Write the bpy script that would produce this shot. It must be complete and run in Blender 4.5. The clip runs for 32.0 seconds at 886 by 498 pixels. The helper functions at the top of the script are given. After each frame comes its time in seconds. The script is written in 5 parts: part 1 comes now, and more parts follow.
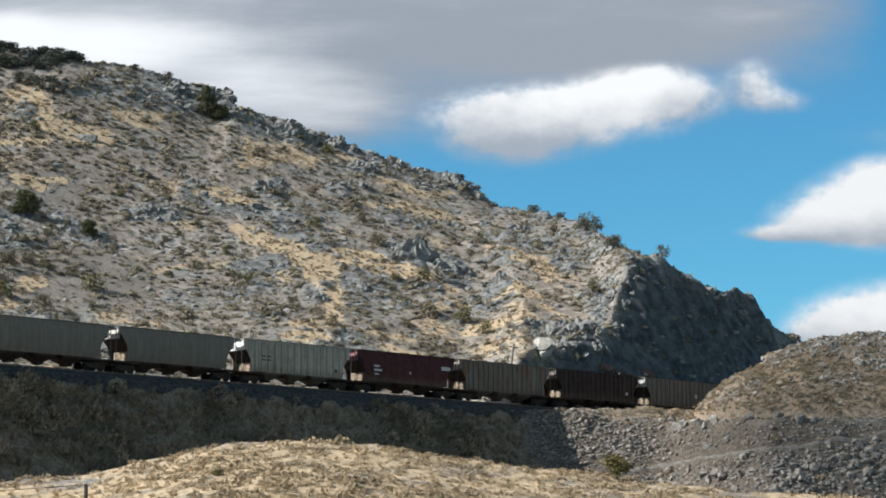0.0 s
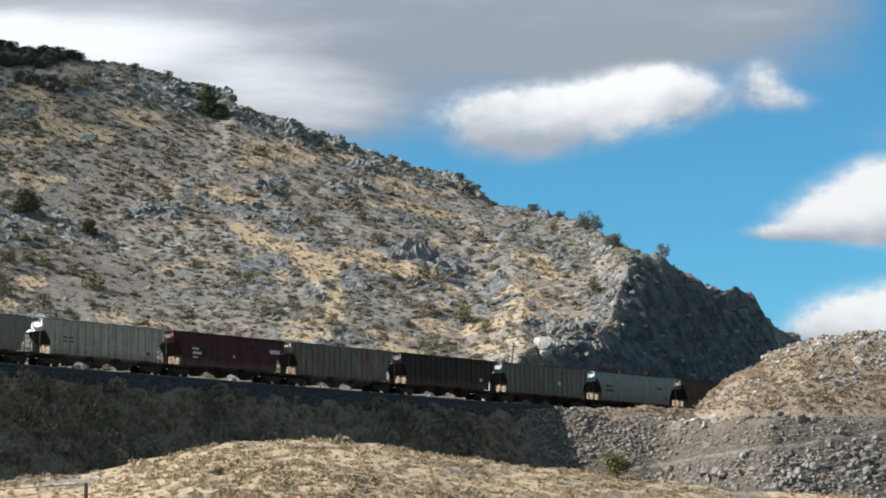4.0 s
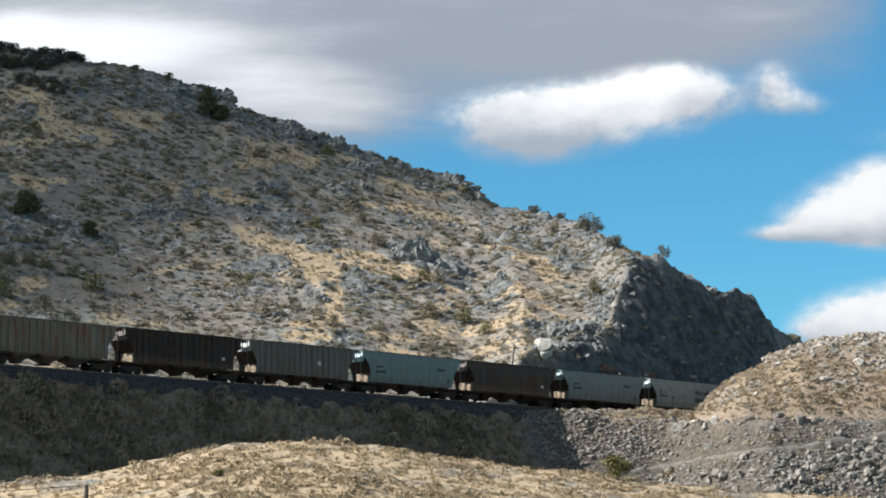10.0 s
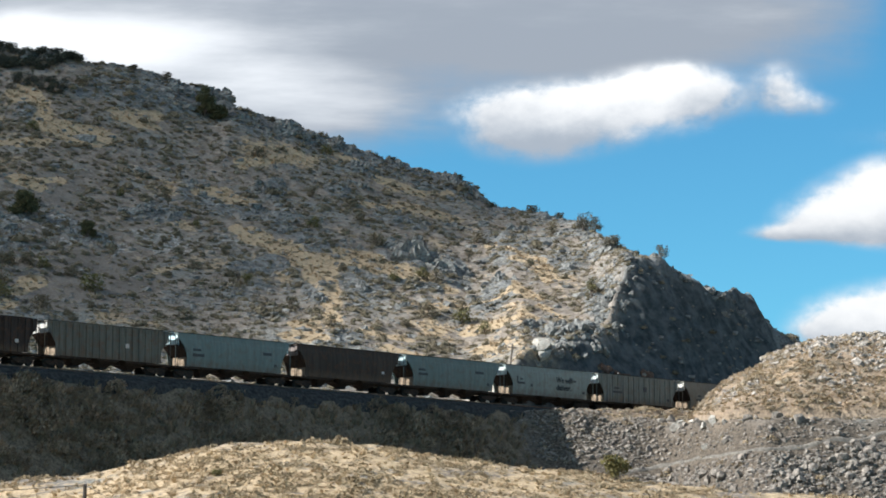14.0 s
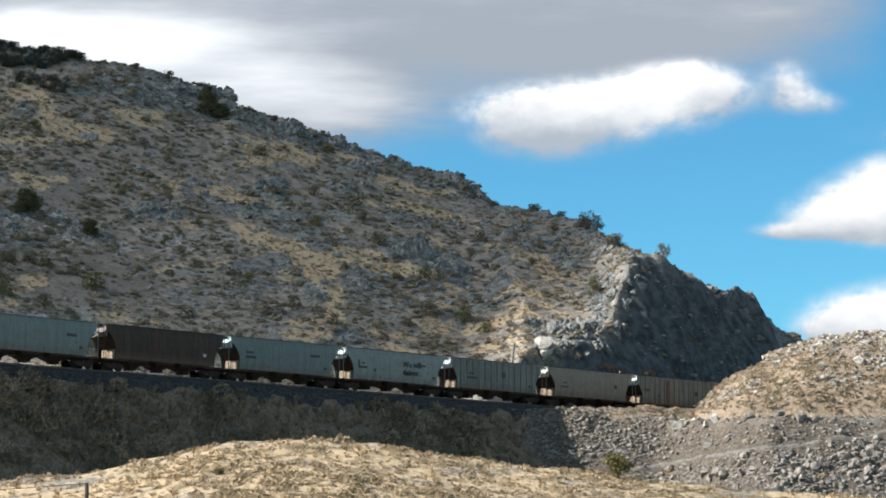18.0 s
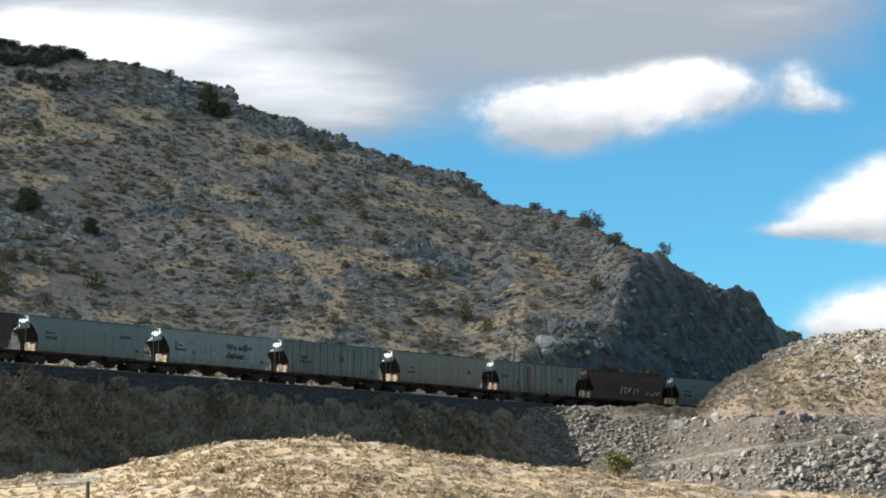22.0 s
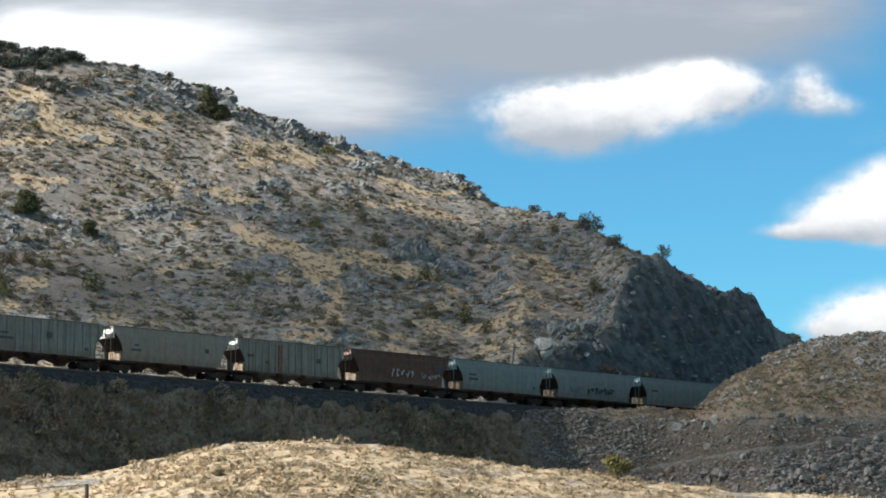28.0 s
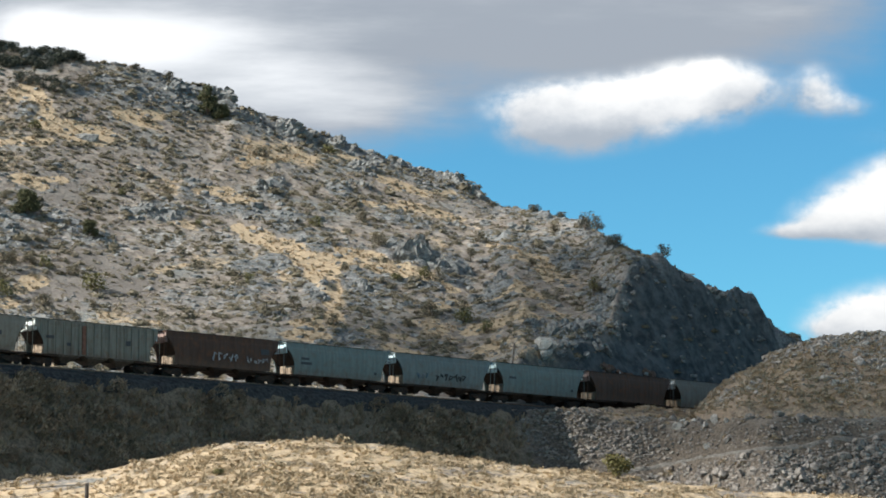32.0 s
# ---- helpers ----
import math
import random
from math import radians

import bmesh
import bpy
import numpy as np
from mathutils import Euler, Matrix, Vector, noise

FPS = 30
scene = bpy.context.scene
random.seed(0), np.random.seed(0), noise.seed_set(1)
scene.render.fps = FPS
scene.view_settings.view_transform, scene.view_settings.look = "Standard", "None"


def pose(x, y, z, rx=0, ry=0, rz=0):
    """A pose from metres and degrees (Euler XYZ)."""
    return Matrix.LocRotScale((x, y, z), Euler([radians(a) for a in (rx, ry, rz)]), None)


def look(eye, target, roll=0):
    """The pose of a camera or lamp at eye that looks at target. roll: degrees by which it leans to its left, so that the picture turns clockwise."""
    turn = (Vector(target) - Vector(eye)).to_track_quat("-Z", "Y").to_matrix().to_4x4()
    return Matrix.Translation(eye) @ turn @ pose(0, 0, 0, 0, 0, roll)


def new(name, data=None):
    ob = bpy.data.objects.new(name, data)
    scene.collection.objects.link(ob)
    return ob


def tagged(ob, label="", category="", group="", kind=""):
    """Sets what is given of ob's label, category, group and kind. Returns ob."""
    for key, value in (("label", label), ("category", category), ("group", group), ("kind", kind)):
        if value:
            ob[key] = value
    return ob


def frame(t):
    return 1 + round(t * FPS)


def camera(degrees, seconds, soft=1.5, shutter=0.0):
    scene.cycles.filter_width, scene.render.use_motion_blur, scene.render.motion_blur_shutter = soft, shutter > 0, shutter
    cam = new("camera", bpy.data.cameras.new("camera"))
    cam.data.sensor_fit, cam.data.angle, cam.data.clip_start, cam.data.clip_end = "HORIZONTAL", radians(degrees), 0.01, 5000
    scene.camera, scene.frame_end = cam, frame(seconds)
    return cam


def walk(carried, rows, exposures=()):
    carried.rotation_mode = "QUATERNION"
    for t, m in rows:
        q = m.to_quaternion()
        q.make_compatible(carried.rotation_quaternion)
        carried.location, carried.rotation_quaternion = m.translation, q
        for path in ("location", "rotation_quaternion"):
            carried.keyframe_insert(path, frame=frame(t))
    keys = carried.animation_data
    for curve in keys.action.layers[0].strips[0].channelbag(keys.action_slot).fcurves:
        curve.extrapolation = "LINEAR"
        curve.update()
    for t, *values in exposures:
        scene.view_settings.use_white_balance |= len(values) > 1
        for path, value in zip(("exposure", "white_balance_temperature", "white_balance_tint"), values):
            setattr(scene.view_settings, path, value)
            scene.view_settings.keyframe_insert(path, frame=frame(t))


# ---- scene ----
# The camera stands on a tripod in the valley and looks up at the ridge; it trembles a little.
cam = camera(19.77, 32.0, soft=1.75)
TILT = 97.71
SHAKE = [(0, -1, 0), (1, -1, 0), (2, 0, -2), (3, 0, -2), (3.5, -1, -2), (5.5, 0, 0), (6, 0.5, 0), (7, 1.5, 1), (8, 1, 1),
         (9, 0, 0), (10, 0, 1), (11, 0, 0), (12, -1, 0.5), (13, -1, 0), (14, -3, 0.5), (14.5, -3, 0.5), (16.5, -1, -2),
         (17, -1, -2), (18, 0.5, -2), (19, 0.5, -2), (20, 1.5, -3), (21, 1, -3), (22, 2, -4), (23, 0.5, -3), (24, 1, 0),
         (25, 0, 0), (25.5, 0, 0), (27.5, 0.5, 0), (28, 0.5, 0), (29, 0, -1), (30, 0, 0), (31, 0, 0), (32, 0.5, -1)]
STEP = math.degrees(1 / 4500)
walk(cam, [(t, pose(0, 0, 1.7, TILT + dy * STEP, 0, dx * STEP)) for t, dx, dy in SHAKE],
     exposures=[(0, 0.78, 6340, 9), (6, 0.8, 6340, 9), (9, 0.84, 6340, 9), (13, 0.92, 6340, 9), (19, 1.05, 6460, 9), (25, 1.1, 6490, 9), (28, 1.05, 6500, 9), (32, 0.96, 6490, 9)])

# ---- light ----
SUN_TO = Vector((-0.985, -0.17, 0.72)).normalized()
world = bpy.data.worlds.new("sky")
scene.world = world
world.use_nodes = True
wn = world.node_tree
sky = wn.nodes.new("ShaderNodeTexSky")
sky.sky_type, sky.sun_disc = "NISHITA", False
sky.sun_elevation, sky.sun_rotation = math.asin(SUN_TO.z), math.atan2(SUN_TO.x, SUN_TO.y)
sky.altitude, sky.air_density, sky.dust_density, sky.ozone_density = 1400, 1.0, 0.1, 1.5
# the grey cloud bank seen over the ridge goes on overhead and behind the eye, with breaks
place = wn.nodes.new("ShaderNodeTexCoord")
height = wn.nodes.new("ShaderNodeSeparateXYZ")
wn.links.new(place.outputs["Generated"], height.inputs[0])
breaks = wn.nodes.new("ShaderNodeTexNoise")
breaks.inputs["Scale"].default_value, breaks.inputs["Detail"].default_value = 2.2, 4
wn.links.new(place.outputs["Generated"], breaks.inputs["Vector"])
added = wn.nodes.new("ShaderNodeMath")
added.operation = "MULTIPLY_ADD"
added.inputs[1].default_value = 0.35
wn.links.new(breaks.outputs["Fac"], added.inputs[0])
wn.links.new(height.outputs[2], added.inputs[2])
cover = wn.nodes.new("ShaderNodeMapRange")
cover.interpolation_type = "SMOOTHSTEP"
for key, value in (("From Min", 0.55), ("From Max", 0.78), ("To Max", 0.85)):
    cover.inputs[key].default_value = value
wn.links.new(added.outputs[0], cover.inputs["Value"])
tint = wn.nodes.new("ShaderNodeMix")
tint.data_type, tint.blend_type = "RGBA", "MULTIPLY"
tint.inputs[0].default_value, tint.inputs[7].default_value = 1.0, (0.525, 1.19, 1.37, 1)
wn.links.new(sky.outputs[0], tint.inputs[6])
overcast = wn.nodes.new("ShaderNodeMix")
overcast.data_type = "RGBA"
overcast.inputs[7].default_value = (3.4, 3.6, 3.95, 1)
wn.links.new(cover.outputs[0], overcast.inputs[0])
wn.links.new(tint.outputs[2], overcast.inputs[6])
wn.links.new(overcast.outputs[2], wn.nodes["Background"].inputs[0])
wn.nodes["Background"].inputs[1].default_value = 0.052
sun = new("sun", bpy.data.lights.new("sun", "SUN"))
sun.data.energy, sun.data.angle, sun.data.color = 5.0, radians(0.53), (1.0, 0.975, 0.925)
sun.matrix_world = look(SUN_TO * 100, (0, 0, 0))


# ---- materials ----
class Graph:
    """Short hand for one node material."""

    def __init__(self, name, rough=0.9, metal=0.0, spec=0.3):
        self.mat = bpy.data.materials.new(name)
        self.mat.use_nodes = True
        self.tree = self.mat.node_tree
        self.bsdf = self.tree.nodes["Principled BSDF"]
        self.bsdf.inputs["Roughness"].default_value = rough
        self.bsdf.inputs["Metallic"].default_value = metal
        self.bsdf.inputs["Specular IOR Level"].default_value = spec
        self.coord = self.tree.nodes.new("ShaderNodeTexCoord").outputs["Object"]

    def node(self, kind, **inputs):
        n = self.tree.nodes.new(kind)
        for key, value in inputs.items():
            self.put(n, key, value)
        return n

    def put(self, n, key, value):
        socket = n.inputs[int(key[1:])] if key[0] == "i" and key[1:].isdigit() else n.inputs[key]
        if isinstance(value, bpy.types.NodeSocket):
            self.tree.links.new(value, socket)
        else:
            socket.default_value = value

    def noise(self, scale, detail=4.0, rough=0.6, stretch=None):
        n = self.node("ShaderNodeTexNoise", Scale=scale, Detail=detail, Roughness=rough)
        where = self.coord
        if stretch:
            m = self.node("ShaderNodeMapping", Vector=self.coord, Scale=stretch)
            where = m.outputs[0]
        self.put(n, "Vector", where)
        return n.outputs["Fac"]

    def ramp(self, fac, low, high, a=0.0, b=1.0):
        n = self.node("ShaderNodeMapRange", Value=fac)
        n.inputs["From Min"].default_value, n.inputs["From Max"].default_value = low, high
        n.inputs["To Min"].default_value, n.inputs["To Max"].default_value = a, b
        n.interpolation_type = "SMOOTHSTEP"
        return n.outputs[0]

    def mix(self, fac, a, b):
        n = self.node("ShaderNodeMix")
        n.data_type = "RGBA"
        self.put(n, "i0", fac)
        for socket, value in ((n.inputs[6], a), (n.inputs[7], b)):
            if isinstance(value, bpy.types.NodeSocket):
                self.tree.links.new(value, socket)
            else:
                socket.default_value = (*value, 1)
        return n.outputs[2]

    def math(self, op, a, b=0.0):
        n = self.node("ShaderNodeMath", i0=a, i1=b)
        n.operation = op
        return n.outputs[0]

    def attribute(self, name):
        n = self.node("ShaderNodeAttribute")
        n.attribute_name = name
        return n.outputs["Fac"]

    def bump(self, height, strength, distance):
        n = self.node("ShaderNodeBump", Height=height, Strength=strength, Distance=distance)
        self.put(self.bsdf, "Normal", n.outputs[0])

    def colour(self, value):
        if isinstance(value, bpy.types.NodeSocket):
            self.put(self.bsdf, "Base Color", value)
        else:
            self.bsdf.inputs["Base Color"].default_value = (*value, 1)


def ground_material():
    g = Graph("hillside", 0.95, 0, 0.1)
    big, mid, fine = g.noise(0.09, 5), g.noise(0.6, 5, 0.65), g.noise(3.2, 5, 0.7)
    soil = g.mix(g.ramp(mid, 0.35, 0.65), (0.18, 0.154, 0.13), (0.30, 0.262, 0.224))
    scree = g.mix(g.ramp(fine, 0.36, 0.62), (0.135, 0.137, 0.128), (0.30, 0.299, 0.275))
    straw = g.mix(g.ramp(fine, 0.3, 0.7), (0.335, 0.253, 0.162), (0.49, 0.385, 0.26))
    straw = g.mix(g.attribute("knoll"), straw, g.mix(g.ramp(fine, 0.3, 0.7), (0.365, 0.272, 0.17), (0.55, 0.432, 0.287)))
    base = g.mix(g.ramp(big, 0.46, 0.68), soil, scree)
    crag = g.mix(g.ramp(g.math("ADD", g.math("MULTIPLY", mid, 0.5), g.math("MULTIPLY", fine, 0.5)), 0.38, 0.62), (0.076, 0.08, 0.08), (0.264, 0.267, 0.258))
    base = g.mix(g.ramp(g.attribute("rock"), 0.25, 0.75), base, crag)
    base = g.mix(g.math("MULTIPLY", g.attribute("bare"), 0.85), base, g.mix(g.ramp(g.math("ADD", g.math("MULTIPLY", big, 0.5), g.math("MULTIPLY", fine, 0.5)), 0.36, 0.62), (0.125, 0.112, 0.1), (0.232, 0.208, 0.182)))
    chips = g.math("MULTIPLY", g.attribute("pale"), g.ramp(g.noise(1.1, 6, 0.75, (1, 0.55, 1)), 0.47, 0.6))
    base = g.mix(chips, base, g.mix(g.ramp(fine, 0.3, 0.7), (0.33, 0.32, 0.30), (0.56, 0.54, 0.51)))
    speck = g.math("ADD", g.attribute("grass"), g.math("MULTIPLY", g.math("SUBTRACT", mid, 0.5), 1.5))
    speck = g.math("ADD", speck, g.math("MULTIPLY", g.math("SUBTRACT", fine, 0.5), 0.8))
    base = g.mix(g.ramp(speck, 0.42, 0.75), base, straw)
    base = g.mix(g.math("MULTIPLY", g.ramp(g.noise(1.7, 3, 0.5), 0.55, 0.66), 0.45), base, (0.10, 0.087, 0.066))
    base = g.mix(g.attribute("spoil"), base, g.mix(g.ramp(fine, 0.34, 0.64), (0.06, 0.05, 0.041), (0.165, 0.138, 0.11)))
    base = g.mix(g.math("MULTIPLY", g.attribute("earth"), 0.8), base, g.mix(g.ramp(fine, 0.3, 0.7), (0.19, 0.138, 0.094), (0.385, 0.29, 0.198)))
    # Bank: brown soil, kept darker than the hill's to deepen its shade.
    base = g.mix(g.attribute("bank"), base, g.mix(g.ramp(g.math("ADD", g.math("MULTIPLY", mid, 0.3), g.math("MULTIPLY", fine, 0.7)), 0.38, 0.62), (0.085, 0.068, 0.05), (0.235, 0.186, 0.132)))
    # Cutting face: dark rock, its shade deepened by a bluish near-black colour.
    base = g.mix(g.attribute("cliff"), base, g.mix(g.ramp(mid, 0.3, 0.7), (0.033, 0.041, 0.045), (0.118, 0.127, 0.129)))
    base = g.mix(g.attribute("road"), base, g.mix(g.ramp(fine, 0.3, 0.7), (0.34, 0.31, 0.27), (0.52, 0.48, 0.42)))
    g.colour(base)
    g.bump(g.math("ADD", mid, g.math("MULTIPLY", fine, 0.5)), g.math("SUBTRACT", 1.0, g.math("MULTIPLY", g.attribute("bank"), 0.75)), 0.4)
    return g.mat


def rock_material(name, dark, light, lichen=0.3):
    g = Graph(name, 0.9, 0, 0.2)
    info = g.node("ShaderNodeNewGeometry").outputs["Random Per Island"]
    c = g.mix(g.ramp(g.noise(2.2, 5, 0.7), 0.33, 0.66), dark, light)
    c = g.mix(g.math("MULTIPLY", info, lichen), c, (0.36, 0.335, 0.29))
    g.colour(c)
    g.bump(g.noise(5, 5, 0.7), 0.8, 0.15)
    return g.mat


def leaf_material(name, dark, light):
    g = Graph(name, 0.9, 0, 0.1)
    tone = g.math("ADD", g.math("MULTIPLY", g.attribute("tone"), 0.7),
                  g.math("MULTIPLY", g.node("ShaderNodeNewGeometry").outputs["Random Per Island"], 0.3))
    g.colour(g.mix(tone, dark, light))
    return g.mat


def plain_material(name, dark, light, rough=0.8, metal=0.0, scale=3.0):
    g = Graph(name, rough, metal, 0.3)
    g.colour(g.mix(g.ramp(g.noise(scale, 5, 0.65), 0.3, 0.7), dark, light))
    g.bump(g.noise(scale * 6, 3), 0.3, 0.02)
    return g.mat


def paint_material(name, rgb, rust=0.25, grime=0.5, streaks=0.62):
    """Weathered wagon paint: streaks run down the sides, rust and dust at the foot of the sheets."""
    g = Graph(name, 0.7, 0, 0.12)
    streak = g.noise(1.0, 5, 0.7, (2.6, 2.6, 0.18))
    spots = g.noise(1.3, 6, 0.7)
    worn = g.noise(1.1, 5, 0.7, (2.2, 2.2, 0.4)) if rust > 0.6 else spots
    dark = tuple(v * streaks for v in rgb)
    light = tuple(min(1, v * 1.12 + 0.01) for v in rgb)
    c = g.mix(g.ramp(streak, 0.34, 0.66), dark, light)
    c = g.mix(g.math("MULTIPLY", g.ramp(worn, 0.46, 0.64), rust), c, (0.16, 0.075, 0.04))
    low = g.ramp(g.node("ShaderNodeSeparateXYZ", Vector=g.coord).outputs[2], 2.3, 1.3)
    c = g.mix(g.math("MULTIPLY", low, g.math("MULTIPLY", grime, g.ramp(spots, 0.2, 0.6))), c, (0.13, 0.09, 0.065))
    g.colour(c)
    g.put(g.bsdf, "Roughness", g.ramp(spots, 0.3, 0.7, 0.55, 0.85))
    g.bump(g.noise(0.9, 2, 0.5), 0.15, 0.05)
    return g.mat


GROUND = ground_material()
ROCK = rock_material("grey_rock", (0.07, 0.073, 0.072), (0.262, 0.263, 0.252), 0.2)
SPOIL = rock_material("spoil_rock", (0.056, 0.049, 0.044), (0.335, 0.292, 0.252), 0.3)
HEAPROCK = rock_material("heap_rock", (0.10, 0.088, 0.077), (0.48, 0.43, 0.375), 0.15)
RUSTY = rock_material("rust_stained_rock", (0.07, 0.042, 0.03), (0.17, 0.10, 0.07), 0.1)
PALE = rock_material("pale_rock", (0.23, 0.215, 0.19), (0.50, 0.465, 0.41), 0.1)
SAGE = leaf_material("sagebrush_leaf", (0.085, 0.073, 0.05), (0.245, 0.208, 0.145))
BANKSAGE = leaf_material("bank_brush_leaf", (0.10, 0.08, 0.056), (0.38, 0.30, 0.21))
KNOLLSTRAW = leaf_material("pale_straw_blade", (0.38, 0.282, 0.168), (0.58, 0.452, 0.292))
BANKGRASS = leaf_material("bank_grass_blade", (0.15, 0.12, 0.086), (0.33, 0.265, 0.185))
GREYSAGE = leaf_material("dry_sagebrush_leaf", (0.20, 0.168, 0.125), (0.43, 0.365, 0.275))
STRAW = leaf_material("straw_blade", (0.31, 0.232, 0.145), (0.49, 0.385, 0.258))
JUNIPER = leaf_material("juniper_leaf", (0.05, 0.054, 0.03), (0.14, 0.135, 0.072))
YELLOW = leaf_material("yellow_leaf", (0.085, 0.078, 0.03), (0.20, 0.172, 0.074))
KNOLLSAGE = leaf_material("knoll_brush_leaf", (0.225, 0.172, 0.106), (0.45, 0.355, 0.235))
GREYTREE = leaf_material("ridge_leaf", (0.065, 0.064, 0.05), (0.17, 0.155, 0.12))
OLIVE = leaf_material("olive_leaf", (0.075, 0.072, 0.032), (0.20, 0.18, 0.082))
PATH = plain_material("path_gravel", (0.085, 0.078, 0.068), (0.205, 0.187, 0.162), 0.95, 0, 2.5)
CRESTLEAF = leaf_material("crest_leaf", (0.024, 0.03, 0.026), (0.075, 0.08, 0.06))
BARK = plain_material("bark", (0.07, 0.055, 0.045), (0.17, 0.14, 0.11))
# Near black: the shade under the train is put into the stone's colour.
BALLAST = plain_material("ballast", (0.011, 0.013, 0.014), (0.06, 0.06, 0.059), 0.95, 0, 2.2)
TIE = plain_material("tie_wood", (0.045, 0.038, 0.03), (0.11, 0.095, 0.08))
RAIL = plain_material("rail_steel", (0.10, 0.06, 0.04), (0.22, 0.15, 0.11), 0.6, 0.5)
IRON = plain_material("black_iron", (0.012, 0.011, 0.010), (0.03, 0.025, 0.022), 0.8, 0.1)
GREASE = plain_material("rusty_iron", (0.022, 0.015, 0.012), (0.06, 0.038, 0.026), 0.85, 0.1)
TAN_SHEET = plain_material("tan_sheet", (0.17, 0.125, 0.086), (0.36, 0.28, 0.2), 0.9)
STEEL = plain_material("worn_steel", (0.25, 0.24, 0.23), (0.5, 0.48, 0.46), 0.4, 0.8)
POSTWOOD = plain_material("dark_post", (0.035, 0.03, 0.026), (0.09, 0.075, 0.062))
WOOD = plain_material("weathered_pole", (0.10, 0.08, 0.065), (0.22, 0.18, 0.15))


# ---- mesh helpers ----
def smooth(a, b, v):
    t = np.clip((v - a) / (b - a), 0, 1)
    return t * t * (3 - 2 * t)


def lattice(ix, iy, seed):
    h = (ix * 374761393 + iy * 668265263 + seed * 1442695041) & 0xFFFFFFFF
    h = ((h ^ (h >> 13)) * 1274126177) & 0xFFFFFFFF
    return ((h ^ (h >> 16)) & 0xFFFF) / 32768.0 - 1


def value_noise(x, y, seed):
    x, y = np.asarray(x, float), np.asarray(y, float)
    ix, iy = np.floor(x).astype(np.int64), np.floor(y).astype(np.int64)
    fx, fy = x - ix, y - iy
    ux, uy = fx * fx * (3 - 2 * fx), fy * fy * (3 - 2 * fy)
    top = lattice(ix, iy, seed) * (1 - ux) + lattice(ix + 1, iy, seed) * ux
    low = lattice(ix, iy + 1, seed) * (1 - ux) + lattice(ix + 1, iy + 1, seed) * ux
    return top * (1 - uy) + low * uy


def fbm(x, y, size, octaves, seed, gain=0.5):
    total, amp, norm = 0, 1.0, 0
    c, s = 0.8, 0.6
    for k in range(octaves):
        total = total + amp * value_noise(x / size, y / size, seed + k)
        norm += amp
        amp *= gain
        size *= 0.5
        x, y = c * x - s * y, s * x + c * y
    return total / norm


# ---- the land ----
# The railway runs straight along TRACK; s counts metres along it, q metres across it, positive beyond it.
TRACK = (math.sin(radians(43.6)), math.cos(radians(43.6)))
MIDDLE = 296.0
RAIL_TOP, BED = 24.1, 23.35
# crest of the ridge from west to east: x, y, z
CREST = np.array([(-400, 425, 132), (-110, 430, 102), (-76.4, 430, 94.9), (-63.7, 430, 93.7), (-61.6, 429, 92.4), (-53.8, 433, 92.2),
                  (-44.7, 435, 89.4), (-38.5, 438, 88.3), (-35.6, 432, 85.0), (-22.5, 436, 81.1), (-8.3, 439, 76.6), (-0.4, 444, 75.5),
                  (6.5, 440, 71.3), (8.4, 433, 68.1), (16.8, 425, 65.6), (23.7, 412, 61.3), (25.3, 402, 58.0), (28.5, 378, 52.0),
                  (33, 372, 48.3), (42.8, 378, 45.0), (46.2, 382, 45.6), (48.0, 386, 42.0), (55.8, 396, 40.6), (60, 402, 36),
                  (75, 415, 27), (400, 700, 22)])
# how high the natural slope stands over the track where the line was cut into the spur
LIFT = np.array([(-400, 0), (3, 0), (7, 2.4), (10.5, 6.2), (15.9, 7.2), (20, 8.4), (22.5, 10.6), (24.3, 15.5), (26.3, 20.4), (30, 22.2), (32.4, 21.4),
                 (35, 20.2), (38.4, 18.4), (40.4, 18.0), (42.3, 21.4), (44.9, 20.4), (46.2, 16.5), (48, 13.5), (58, 9), (75, 2), (400, 0)])
KNOLL = np.array([(-400, 9), (-60, 9.8), (-37, 10.7), (-28, 11.9), (-23, 13.0), (-18, 14.0), (-13, 14.2), (-6, 14.0), (1, 12.85),
                  (10, 11.85), (18, 10.95), (23, 10.3), (30, 9.8), (38, 9.2), (60, 8), (400, 6)])


def across(x, y):
    return -TRACK[1] * x + TRACK[0] * (y - MIDDLE)


def along(x, y):
    return TRACK[0] * x + TRACK[1] * (y - MIDDLE)


def mound_shape(x, y):
    """The spoil heap: 1 on its flat top, 0 at its foot."""
    edge = np.interp(x + 0.8 * fbm(x, y, 6, 2, 91), [30.9, 31.9, 33.3, 35.6, 39.6, 42.5, 45.2, 49], [0, 0.22, 0.4, 0.58, 0.69, 0.88, 0.95, 1])
    front = np.clip((y - 290.5) / 20, 0, 1)
    rear = np.clip((331 + 0.25 * (x - 32) - y) / 12, 0, 1)
    return edge * np.sin(np.pi / 2 * front) ** 0.9 * smooth(0, 1, rear)


def lip_of(x):
    return 302.5 - 13 * smooth(24, 37, x)


